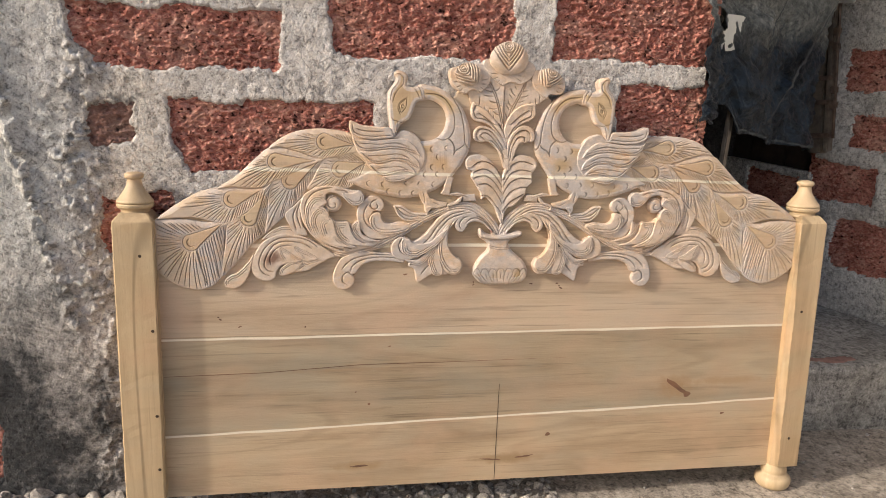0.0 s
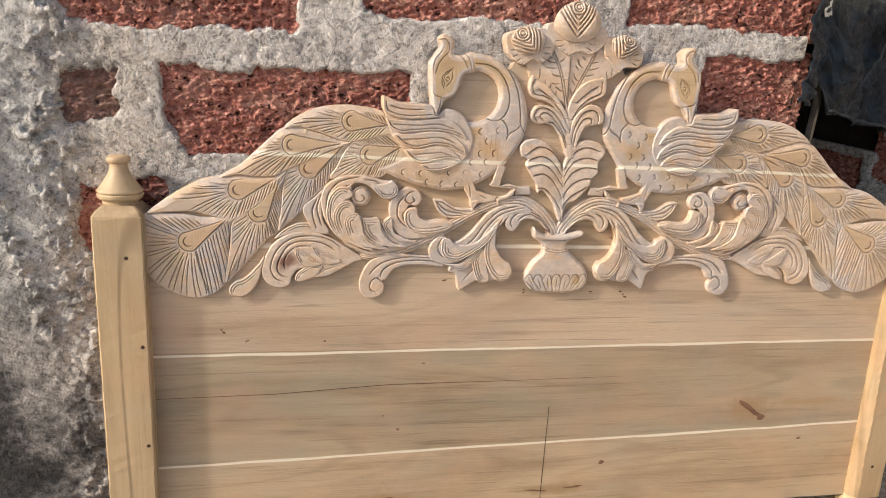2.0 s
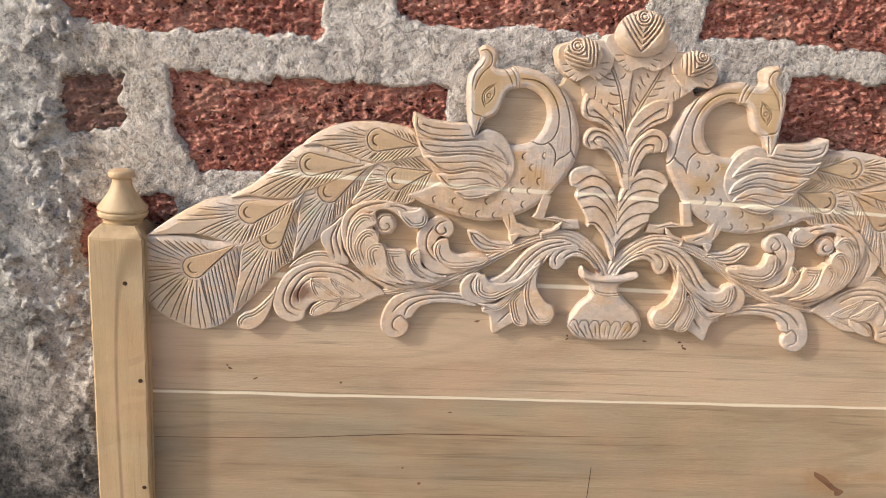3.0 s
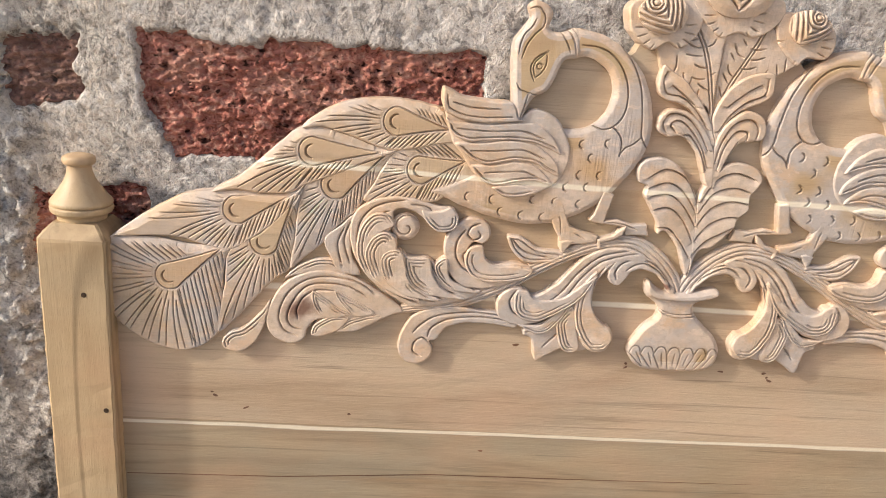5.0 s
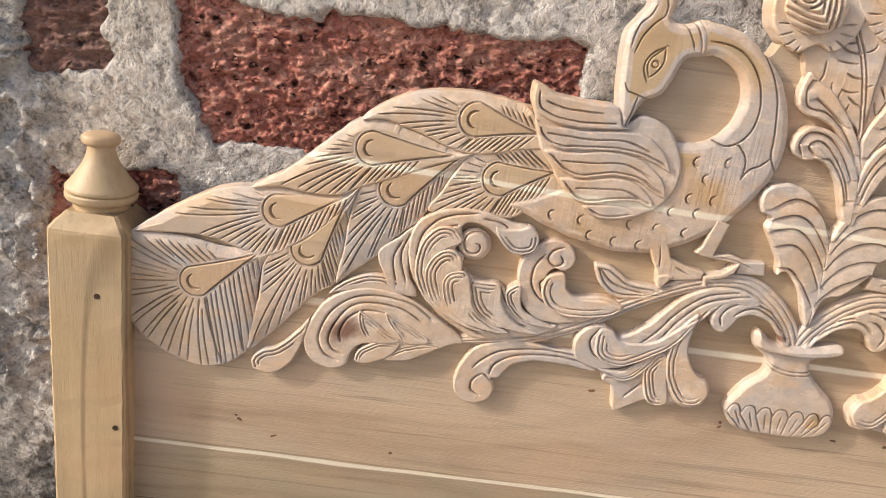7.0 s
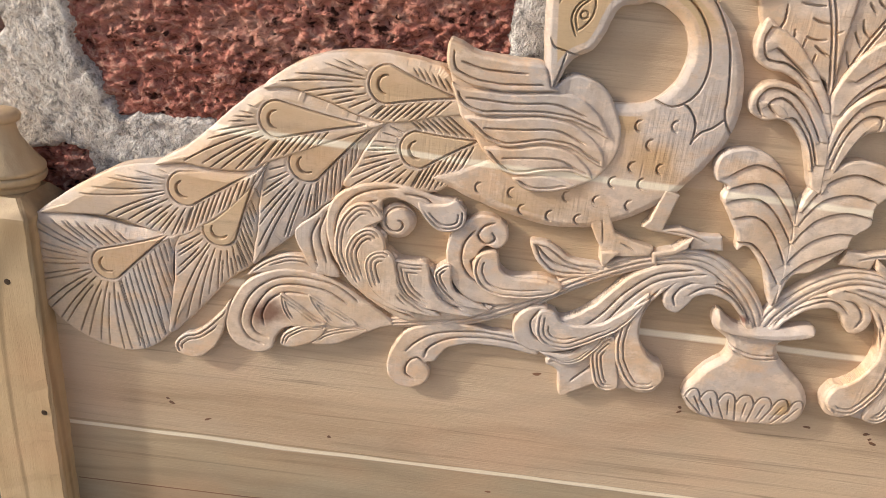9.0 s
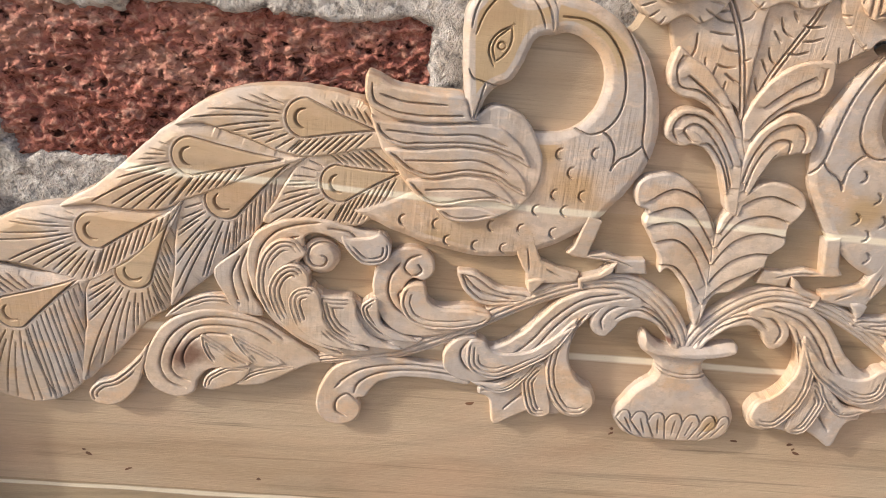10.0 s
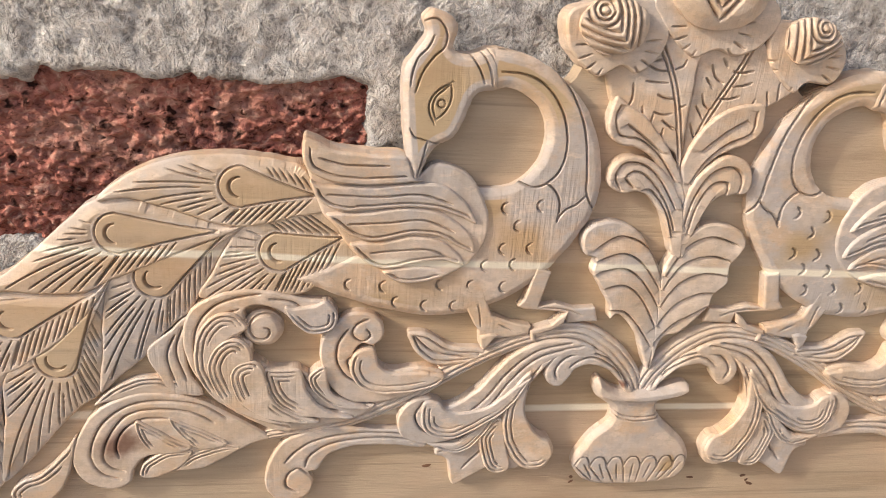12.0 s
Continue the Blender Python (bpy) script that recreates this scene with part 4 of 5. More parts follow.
    out["leg"] = [carved(o, h, lines, 1.6, 0.85, 0.8, 3.5, tilt=t, per=1) for o, h, lines, t in (
        ([(-195, 768), (-182, 764), (-168, 764), (-161, 744), (-157, 735), (-139, 728), (-119, 724), (-121, 716), (-140, 712), (-157, 710), (-161, 701), (-167, 705), (-169, 719), (-174, 726), (-182, 742)], 17.0, [[(-178, 758), (-171, 744), (-167, 724)], [(-150, 726), (-135, 719)]], (0.03, 0.04)),
        ([(-120, 720), (-100, 727), (-93, 735), (-85, 740), (-88, 728), (-98, 721), (-114, 716), (-112, 707), (-117, 709)], 20.0, (), (0.02, 0.1)),
        ([(-168, 714), (-158, 717), (-150, 716), (-157, 706), (-162, 699), (-166, 703)], 20.0, (), (0.05, 0.1)),
        ([(-121, 784), (-106, 779), (-114, 744), (-97, 747), (-78, 742), (-58, 743), (-54, 728), (-70, 728), (-84, 727), (-86, 738), (-107, 740), (-127, 741), (-134, 744), (-128, 752)], 16.0, [[(-110, 743), (-88, 741), (-70, 735)]], (-0.02, 0.06)))]
    return out


def peacock(shapes, mirror, label):
    bird = show("peacock", shapes["peacock"], board, mirror, label)
    show("head", shapes["head"], bird, mirror, "crested head with a long pointed beak")
    show("wing", shapes["wing"], bird, mirror)
    for kind in ("wing_feather", "tail_feather", "leg"):
        for made in shapes[kind]:
            show(kind, made, bird, mirror)


peacock(peacock_shapes(), False, "carved peacock relief with a long feathered tail")
FINE = 1.1      # the farther half needs a coarser grid
peacock(peacock_shapes(), True, "carved peacock relief facing its twin")


def ribbon(spine, widths, height, lines=3, seed=0):
    """A stem: a swept band with a rounded back and cut lines along it."""
    c = smooth_line(spine, False, 10)
    w = np.interp(np.linspace(0, 1, len(c)), np.linspace(0, 1, len(widths)), widths)
    tan = np.gradient(c, axis=0)
    tan /= np.linalg.norm(tan, axis=1)[:, None]
    nor = np.column_stack([-tan[:, 1], tan[:, 0]])
    across = np.linspace(-1, 1, 33)
    verts, faces = [], []
    for i in range(len(c)):
        for a in across:
            h = height * (0.45 + 0.55 * math.sqrt(max(0.0, 1 - a * a)))
            h -= sum(2.6 * math.exp(-(((a - g) * w[i] / 0.9) ** 2)) for g in np.linspace(-0.55, 0.55, lines))
            if abs(a) == 1:
                h = -1.0
            p = c[i] + nor[i] * w[i] * (a if abs(a) < 1 else a)
            verts.append((p[0], -h, p[1]))
    m = len(across)
    for i in range(len(c) - 1):
        for k in range(m - 1):
            faces.append((i * m + k, i * m + k + 1, (i + 1) * m + k + 1, (i + 1) * m + k))
    return np.array(verts), np.array(faces)[:, ::-1], len(faces), np.zeros(len(verts))


def scroll_shapes():
    """Leaf scrolls of one side: (name, slab)."""
    bx, bz = [(-364, 720), (-347, 721)][0]
    spiral = [(bx + (3 + 17 * f) * math.cos(1.2 - 8.5 * f), bz + (3 + 17 * f) * math.sin(1.2 - 8.5 * f)) for f in np.linspace(0, 1, 16)]
    knob = [(bx + 18 * math.cos(a), bz + 18 * math.sin(a)) for a in np.linspace(0, 2 * math.pi, 12, endpoint=False)]
    cut = dict(width=1.0, depth=6.0, bulge=0.7)

    def lobe(outline, height, side=(-0.6, 0.8), rings=(3.4, 7.6, 12.0)):
        return carved(outline, height, (), 1.6, 0.85, 0.95, 5.0, rings=rings, side=side, tilt=(0.02, -0.02))

    return [
        ("stem", ribbon([(0, 643), (-13, 671), (-39, 699), (-73, 716), (-116, 711), (-157, 694), (-198, 671), (-235, 648), (-284, 625), (-329, 614), (-375, 605), (-398, 597)], [9, 12, 12, 10, 9, 9, 10, 10, 8, 5, 3], 10.0)),
        ("scroll_leaf", carved([(-302, 743), (-299, 731), (-305, 719), (-319, 717), (-333, 725), (-346, 736), (-358, 742), (-371, 744), (-380, 738), (-377, 723), (-384, 713), (-374, 707), (-374, 693), (-364, 687), (-355, 679), (-336, 682), (-321, 672), (-309, 654), (-285, 644), (-262, 641), (-284, 626), (-329, 616), (-352, 615), (-384, 631), (-413, 657), (-429, 687), (-433, 717), (-424, 740), (-404, 753), (-380, 759), (-353, 757), (-326, 750), (-307, 749)], 18.0, [[(-385, 740), (-403, 732), (-414, 717), (-416, 692), (-407, 663), (-381, 637), (-346, 620)], [(-379, 730), (-395, 723), (-404, 708), (-404, 686), (-392, 660), (-363, 635), (-323, 623)], [(-377, 706), (-389, 700), (-392, 685), (-381, 661), (-352, 637), (-315, 626)], [(-375, 691), (-378, 680), (-373, 665), (-352, 645), (-315, 630)], [(-360, 680), (-353, 664), (-329, 645), (-293, 635)], [(-332, 680), (-319, 659), (-295, 646), (-267, 642)], [(-358, 750), (-337, 747), (-322, 732), (-311, 729), (-306, 737)], [(-366, 755), (-390, 750), (-409, 740), (-422, 719), (-422, 689), (-406, 658), (-375, 633), (-340, 619)]], 2.0, 0.8, **cut)),
        ("lobe", lobe([(-378, 722), (-381, 731), (-389, 737), (-402, 737), (-416, 725), (-423, 707), (-423, 681), (-413, 658), (-395, 642), (-368, 630), (-381, 647), (-394, 664), (-402, 681), (-404, 693), (-401, 702), (-392, 713)], 23.0)),
        ("lobe", lobe([(-373, 696), (-378, 708), (-388, 713), (-400, 710), (-410, 698), (-413, 680), (-405, 657), (-389, 640), (-362, 628), (-339, 625), (-360, 639), (-377, 654), (-384, 669), (-383, 678), (-376, 685)], 25.5)),
        ("lobe", lobe([(-365, 686), (-373, 692), (-385, 690), (-393, 680), (-392, 664), (-384, 647), (-365, 634), (-339, 627), (-313, 627), (-334, 636), (-349, 646), (-358, 657), (-360, 669)], 27.5)),
        ("lobe", lobe([(-331, 681), (-350, 682), (-363, 682), (-363, 669), (-356, 651), (-337, 635), (-305, 630), (-282, 631), (-303, 637), (-317, 648), (-326, 662)], 25.0, (-0.9, 0.2))),
        ("lobe", lobe([(-309, 683), (-320, 679), (-324, 669), (-316, 654), (-298, 641), (-266, 639), (-290, 649), (-304, 659)], 23.0, (-0.9, 0.2), (3.0, 6.5))),
        ("lobe", lobe([(-265, 702), (-279, 701), (-286, 692), (-285, 675), (-275, 661), (-252, 655), (-214, 661), (-197, 673), (-211, 677), (-217, 679), (-245, 678), (-260, 686)], 25.0, (-0.5, -0.6), (3.6, 9.5))),
        ("lobe", lobe([(-345, 744), (-336, 743), (-320, 745), (-310, 750), (-300, 741), (-300, 726), (-310, 718), (-324, 718), (-335, 726), (-343, 736)], 23.5, (0.5, -0.8), (3.6, 7.6))),
        ("scroll_bud", carved(knob, 17.0, [spiral], 6.0, 0.5, 1.2, 5.5, dome=4.0)),
        ("scroll_leaf", carved([(-271, 737), (-260, 730), (-257, 715), (-266, 705), (-277, 706), (-283, 694), (-266, 683), (-244, 679), (-216, 682), (-197, 673), (-213, 660), (-251, 646), (-285, 646), (-307, 666), (-314, 691), (-312, 712), (-300, 728), (-288, 737)], 18.5, [[(-271, 731), (-281, 726), (-285, 716), (-277, 709), (-269, 714), (-272, 721)], [(-289, 721), (-298, 705), (-297, 684), (-281, 667), (-247, 662), (-209, 669)], [(-283, 695), (-289, 688), (-283, 676), (-265, 668), (-231, 670), (-204, 674)]], 2.0, 0.8, **cut)),
        ("small_leaf", carved([(-234, 717), (-215, 716), (-194, 703), (-166, 700), (-156, 689), (-183, 683), (-208, 683), (-223, 693), (-231, 705)], 15.0, [[(-228, 713), (-210, 697), (-179, 691)]], 2.0, 0.8, rings=(5.0,), **cut)),
        ("filler_leaf", carved([(-464, 698), (-444, 718), (-427, 732), (-432, 707), (-429, 677), (-419, 655), (-445, 657), (-457, 675)], 13.5, [[(-433, 722), (-440, 697), (-432, 668)], [(-440, 714), (-448, 692), (-441, 662)]], 1.6, 0.85, **cut)),
        ("filler_leaf", carved([(-513, 643), (-490, 664), (-461, 672), (-433, 664), (-419, 652), (-462, 654), (-496, 648)], 13.0, (), 1.6, 0.85, 0.95, 5.0, rings=(3.0, 7.0), side=(-0.3, 0.9))),
        ("scroll_leaf", carved([(-360, 608), (-387, 628), (-422, 648), (-456, 656), (-487, 652), (-513, 636), (-530, 609), (-536, 582), (-526, 561), (-504, 553), (-487, 560), (-483, 575), (-468, 589), (-433, 590), (-398, 589), (-375, 600)], 15.5, [[(-398, 628), (-421, 643), (-458, 648), (-486, 642), (-509, 622), (-520, 592), (-513, 572), (-496, 564)], [(-409, 624), (-432, 636), (-464, 639), (-487, 632), (-503, 610), (-509, 589), (-503, 577), (-491, 573)], [(-449, 629), (-472, 629), (-489, 618), (-497, 601), (-495, 588)]], 2.0, 0.8, **cut)),
        ("petal", carved([(-478, 628), (-467, 624), (-444, 608), (-429, 599), (-450, 592), (-467, 596), (-476, 610)], 19.0, (), 1.6, 0.85, 0.9, 4.5, rings=(2.8, 6.2), side=(-0.7, 0.6))),
        ("petal", carved([(-449, 631), (-432, 623), (-409, 612), (-397, 601), (-421, 596), (-435, 607), (-445, 619)], 18.0, (), 1.6, 0.85, 0.9, 4.5, rings=(2.8, 6.2), side=(-0.7, 0.6))),
        ("petal", carved([(-477, 567), (-473, 582), (-450, 596), (-429, 595), (-441, 577), (-462, 566)], 18.0, (), 1.6, 0.85, 0.9, 4.5, rings=(2.8, 6.2), side=(-0.7, 0.6))),
        ("petal", carved([(-446, 574), (-432, 590), (-403, 600), (-386, 597), (-404, 583), (-426, 574)], 17.0, (), 1.6, 0.85, 0.9, 4.5, rings=(2.8, 6.2), side=(-0.7, 0.6))),
        ("drop_leaf", carved([(-592, 553), (-581, 565), (-565, 572), (-543, 594), (-531, 610), (-539, 575), (-552, 549), (-570, 538), (-588, 540)], 16.0, (), 1.6, 0.85, 0.95, 5.0, rings=(3.6, 8.0), side=(-0.8, 0.5))),
        ("hook_scroll", carved([(-211, 592), (-219, 610), (-260, 613), (-295, 617), (-323, 613), (-346, 602), (-359, 581), (-365, 557), (-357, 538), (-342, 532), (-324, 539), (-318, 555), (-323, 566), (-314, 569), (-304, 585), (-281, 594), (-246, 595)], 15.5, [[(-333, 544), (-344, 550), (-343, 563), (-333, 571), (-324, 564)], [(-345, 578), (-334, 591), (-314, 603), (-271, 610), (-227, 607)], [(-326, 573), (-321, 586), (-299, 599), (-259, 604), (-223, 601)]], 2.0, 0.8, **cut)),
        ("acanthus_leaf", carved([(-54, 702), (-78, 710), (-105, 709), (-135, 693), (-163, 659), (-188, 640), (-203, 642), (-212, 650), (-229, 645), (-239, 630), (-239, 614), (-229, 602), (-206, 597), (-178, 604), (-154, 620), (-139, 635), (-119, 667), (-90, 691), (-55, 693)], 20.0, [[(-216, 645), (-223, 629), (-213, 612), (-184, 610), (-156, 632), (-133, 667), (-107, 692), (-65, 704)], [(-202, 640), (-202, 627), (-183, 624), (-158, 645), (-137, 675), (-111, 698), (-77, 707)]], 2.0, 0.8, **cut)),
        ("acanthus_leaf", carved([(-91, 693), (-115, 677), (-130, 649), (-134, 616), (-127, 583), (-107, 564), (-87, 567), (-80, 585), (-87, 601), (-99, 603), (-111, 619), (-115, 645), (-109, 668)], 20.5, [[(-105, 683), (-121, 654), (-124, 617), (-112, 586), (-88, 576)], [(-111, 669), (-120, 638), (-114, 605), (-98, 586), (-85, 589)]], 2.0, 0.8, **cut)),
        ("acanthus_leaf", carved([(-151, 621), (-172, 604), (-196, 594), (-201, 584), (-188, 576), (-181, 547), (-165, 555), (-145, 566), (-127, 563), (-112, 568), (-127, 596), (-131, 629)], 17.0, [[(-144, 614), (-150, 594), (-172, 567)], [(-137, 622), (-142, 595), (-143, 567)], [(-131, 610), (-130, 569)], [(-150, 614), (-170, 595), (-196, 587)]], 2.0, 0.8, **cut)),
        ("lobe", lobe([(-215, 646), (-218, 632), (-215, 616), (-203, 606), (-183, 605), (-156, 619), (-128, 643), (-113, 672), (-131, 659), (-153, 640), (-175, 634), (-192, 636), (-201, 645)], 25.0, (-0.3, -0.8), (3.6, 8.2, 13.0))),
        ("lobe", lobe([(-211, 599), (-193, 589), (-175, 587), (-157, 602), (-143, 626), (-140, 645), (-154, 625), (-177, 601), (-194, 598)], 22.0, (0.2, -0.9), (3.4, 6.8))),
        ("lobe", lobe([(-158, 605), (-152, 575), (-141, 562), (-124, 568), (-130, 593), (-135, 620), (-143, 626)], 22.0, (-0.9, -0.3), (3.4, 7.6, 11.5))),
        ("lobe", lobe([(-136, 639), (-136, 613), (-128, 590), (-112, 570), (-94, 569), (-82, 582), (-87, 599), (-97, 605), (-107, 615), (-116, 634), (-116, 656), (-114, 678), (-126, 665)], 25.0, (-0.5, -0.6), (3.6, 8.4))),
        ("hook_scroll", carved([(-6, 652), (-28, 682), (-46, 697), (-66, 703), (-85, 699), (-97, 685), (-100, 672), (-93, 662), (-83, 660), (-75, 669), (-70, 678), (-60, 683), (-47, 682), (-34, 676), (-22, 664), (-14, 650)], 20.0, [[(-87, 668), (-90, 678), (-82, 690), (-63, 697), (-42, 692), (-25, 678), (-12, 658)], [(-76, 681), (-65, 689), (-51, 691), (-32, 681), (-20, 668)]], 2.0, 0.8, **cut)),
    ]


for name, made in scroll_shapes():
    show(name, made, board, True)
FINE = 0.62
for name, made in scroll_shapes():
    show(name, made, board, False)

# vase with a fluted belly
VASE = [(-47, 660), (-42, 666), (-22, 652), (17, 654), (48, 659), (50, 651), (23, 637), (32, 618), (58, 594), (69, 570), (59, 546), (16, 539), (-32, 542), (-53, 558), (-57, 576), (-42, 602), (-27, 618), (-26, 634), (-43, 647)]
flutes = []
EDGES = [-54, -39, -21, -3, 15.5, 34, 51, 66]      # round-headed flutes that lean in towards the foot
for a, b in zip(EDGES, EDGES[1:]):
    m, w = (a + b) / 2, (b - a) / 2
    flutes.append([(a, 563), (a + 0.15 * w, 570), (m - 0.5 * w, 575.5), (m, 577), (m + 0.5 * w, 575.5), (b - 0.15 * w, 570), (b, 563)])
    flutes.append([(a, 565), (9 + (a - 9) * 0.8, 553), (9 + (a - 9) * 0.66, 545)])
    flutes.append([(m + 1, 568), (9 + (m - 9) * 0.8, 551)])
vase = show("vase", carved(VASE, 19.0, [[(-27, 633), (-11, 626), (7, 624), (30, 628), (38, 635)], [(-27, 629), (-11, 621.5), (7, 619.5), (30, 623.5), (36, 629)]] + flutes, 6.0, 0.55, 0.95, 4.6, dome=2.5, worn=16.0), board, False, "carved vase with a fluted belly")
show("rim", carved([(-48, 661), (-43, 668), (-22, 655), (16, 656), (48, 662), (50, 651), (19, 642), (-23, 642), (-43, 648)], 29.0, (), 5.0, 0.5), vase, False)


# spray of two long leaves whose midribs stand between two cuts
def rib(spine, gap=1.9):
    """The two cuts beside a midrib."""
    c = smooth_line(spine, False, 4)
    t = np.gradient(c, axis=0)
    nrm = np.column_stack([-t[:, 1], t[:, 0]]) / np.linalg.norm(t, axis=1)[:, None]
    return [[tuple(p) for p in c + nrm * g] for g in (-gap, gap)]


SPRAY_LEFT = [(1, 870), (-6, 893), (-24, 901), (-46, 918), (-68, 931), (-76, 947), (-80, 965), (-60, 980), (-45, 1000), (-29, 996), (-3, 986), (-1, 964), (-1, 935), (0, 906)]
SPRAY_RIGHT = [(3, 870), (1, 906), (-1, 935), (0, 964), (-2, 986), (22, 993), (46, 1000), (64, 985), (84, 968), (95, 956), (82, 944), (66, 935), (47, 920), (29, 905), (17, 889)]
RIB_LEFT = [(0, 886), (-5, 906), (-11, 930), (-19, 954), (-28, 972), (-40, 990)]
RIB_RIGHT = [(7, 888), (10, 901), (17, 924), (30, 951), (41, 974), (46, 991)]
VEINS_LEFT = [[(-45, 973), (-38, 972), (-31, 974)], [(-44, 968), (-35, 964), (-24, 964)], [(-44, 955), (-34, 954), (-25, 954)], [(-32, 944), (-24, 941), (-17, 941)], [(-33, 929), (-25, 927), (-17, 928)], [(-24, 922), (-16, 917), (-9, 914)], [(-55, 952), (-54, 940), (-57, 932)],
              [(-44, 933), (-43, 926), (-47, 921)], [(-33, 927), (-35, 915)], [(-22, 915), (-23, 902)], [(-20, 966), (-14, 969), (-12, 974)], [(-11, 933), (-6, 936)]]
VEINS_RIGHT = [[(13, 971), (18, 961), (26, 956)], [(10, 960), (17, 952)], [(9, 946), (12, 938), (18, 933)], [(5, 936), (13, 925)], [(3, 920), (7, 911), (10, 907)], [(22, 977), (27, 970)], [(33, 967), (41, 966), (51, 968)], [(36, 954), (44, 955), (52, 958)], [(26, 943), (34, 943), (43, 946)],
               [(58, 944), (56, 938), (56, 935)], [(68, 951), (71, 939)], [(45, 938), (47, 925)], [(27, 915), (29, 905)], [(35, 930), (40, 931)], [(78, 959), (79, 944)]]
spray = show("leaf_spray", with_back(carved(SPRAY_LEFT, 15.0, rib(RIB_LEFT) + VEINS_LEFT, 2.0, 0.8, 1.15, 6.0, tilt=(0.05, 0.02))), board, False, "carved spray of feathery leaves above the vase")
show("leaf", with_back(carved(SPRAY_RIGHT, 13.5, rib(RIB_RIGHT) + VEINS_RIGHT, 2.0, 0.8, 1.15, 6.0, tilt=(0.04, 0.02))), spray, False)
for name, o, h, lines in (("plume_leaf", [(3, 679), (-12, 713), (-33, 736), (-43, 732), (-47, 749), (-60, 769), (-68, 781), (-66, 793), (-77, 798), (-81, 813), (-74, 825), (-53, 830), (-30, 821), (-13, 801), (1, 778), (4, 749), (7, 713)], 20.0, [[(1, 776), (-17, 805), (-45, 816), (-66, 804)], [(2, 763), (-19, 789), (-40, 799), (-62, 792)], [(4, 745), (-17, 772), (-37, 784), (-60, 780)], [(4, 724), (-15, 754), (-34, 767), (-52, 764)], [(3, 703), (-15, 727), (-30, 740), (-43, 741)]]), ("plume_leaf", [(6, 679), (13, 710), (30, 719), (48, 736), (55, 746), (60, 761), (70, 771), (68, 783), (70, 791), (79, 807), (74, 821), (56, 829), (34, 829), (18, 815), (5, 795), (1, 775), (3, 737)], 20.0, [[(5, 777), (20, 806), (43, 817), (70, 810)], [(5, 763), (20, 789), (44, 798), (65, 794)], [(5, 745), (19, 769), (42, 780), (67, 778)], [(6, 727), (20, 748), (41, 759), (59, 760)], [(7, 709), (21, 727), (39, 738), (53, 746)]]),
                          ("plume_leaf", [(10, 854), (-3, 883), (-19, 904), (-39, 924), (-56, 934), (-68, 941), (-72, 931), (-73, 917), (-68, 905), (-58, 899), (-43, 897), (-27, 889), (-10, 870), (6, 848)], 19.0, [[(-64, 934), (-67, 922), (-60, 908), (-42, 905), (-22, 892), (-2, 868)], [(-55, 918), (-38, 907), (-20, 894)]]),
                          ("plume_leaf", [(1, 879), (6, 901), (20, 924), (41, 937), (65, 941), (70, 932), (70, 915), (60, 905), (46, 899), (29, 888), (16, 870), (11, 849)], 19.0, [[(62, 934), (60, 915), (40, 904), (22, 887), (11, 867)], [(54, 926), (37, 915), (17, 897)]]),
                          ("plume_leaf", [(9, 844), (-4, 866), (-23, 884), (-42, 890), (-57, 888), (-65, 879), (-65, 865), (-52, 856), (-37, 858), (-23, 852), (-10, 837), (-1, 817), (5, 801), (15, 796), (14, 818)], 21.5, [[(-53, 860), (-60, 872), (-53, 884), (-35, 883), (-17, 870), (2, 843)], [(-41, 862), (-50, 871), (-41, 877), (-26, 869), (-8, 848), (4, 822)], [(-33, 860), (-23, 859), (-8, 842), (3, 817)]]),
                          ("plume_leaf", [(8, 838), (12, 864), (25, 883), (43, 894), (61, 890), (70, 876), (68, 861), (55, 857), (40, 853), (31, 840), (23, 818), (18, 796), (13, 801)], 21.5, [[(59, 860), (60, 875), (48, 884), (29, 877), (17, 854), (13, 828)], [(47, 858), (47, 869), (32, 867), (21, 847), (17, 820)], [(37, 856), (27, 834), (21, 810)]])):
    show(name, carved(o, h, lines, 2.0, 0.8, 1.0, 6.0, step=(0.25 if o[5][0] < 0 else -0.25, -1.0, 5.0)), spray, False)


def rose(skirt, bulb, bud, label):
    """A rosebud: a wide notched skirt of petals and a domed bulb with a curled eye."""
    mid = np.mean(np.array(skirt, float), 0)
    rays = [[tuple(mid + 24 * np.array([math.cos(a), math.sin(a)])), tuple(mid + 36 * np.array([math.cos(a), math.sin(a)]))] for a in np.linspace(math.pi * 1.02, math.pi * 2.05, 11)]
    base = show("rose", with_back(carved(skirt, 21.0, rays, 2.0, 0.8, 1.05, 5.0, tilt=(0, -0.06))), board, False, label)
    b = np.array(bud, float)
    m = np.mean(np.array(bulb, float), 0)
    rings = arcs(bud, 4.0, [(0, 355)]) + arcs(bud, 8.0, [(0, 355)]) + arcs(bud, 13.0, [(170, 400)])
    down = (m - b) / max(np.linalg.norm(m - b), 1)
    side = np.array([-down[1], down[0]])
    for k in (18, 25, 32, 40):
        rings.append([tuple(b + side * (k * 0.9) - down * 4), tuple(b + side * k * 0.55 + down * k * 0.55), tuple(b + down * k * 1.25)])
        rings.append([tuple(b - side * (k * 0.9) - down * 4), tuple(b - side * k * 0.55 + down * k * 0.55), tuple(b + down * k * 1.25)])
    show("bud", with_back(carved(bulb, 11.0, rings, 12.0, 0.5, 1.3, 6.5, dome=7.0, bulge=2.0), 4.0), base, False, lift=0.015)


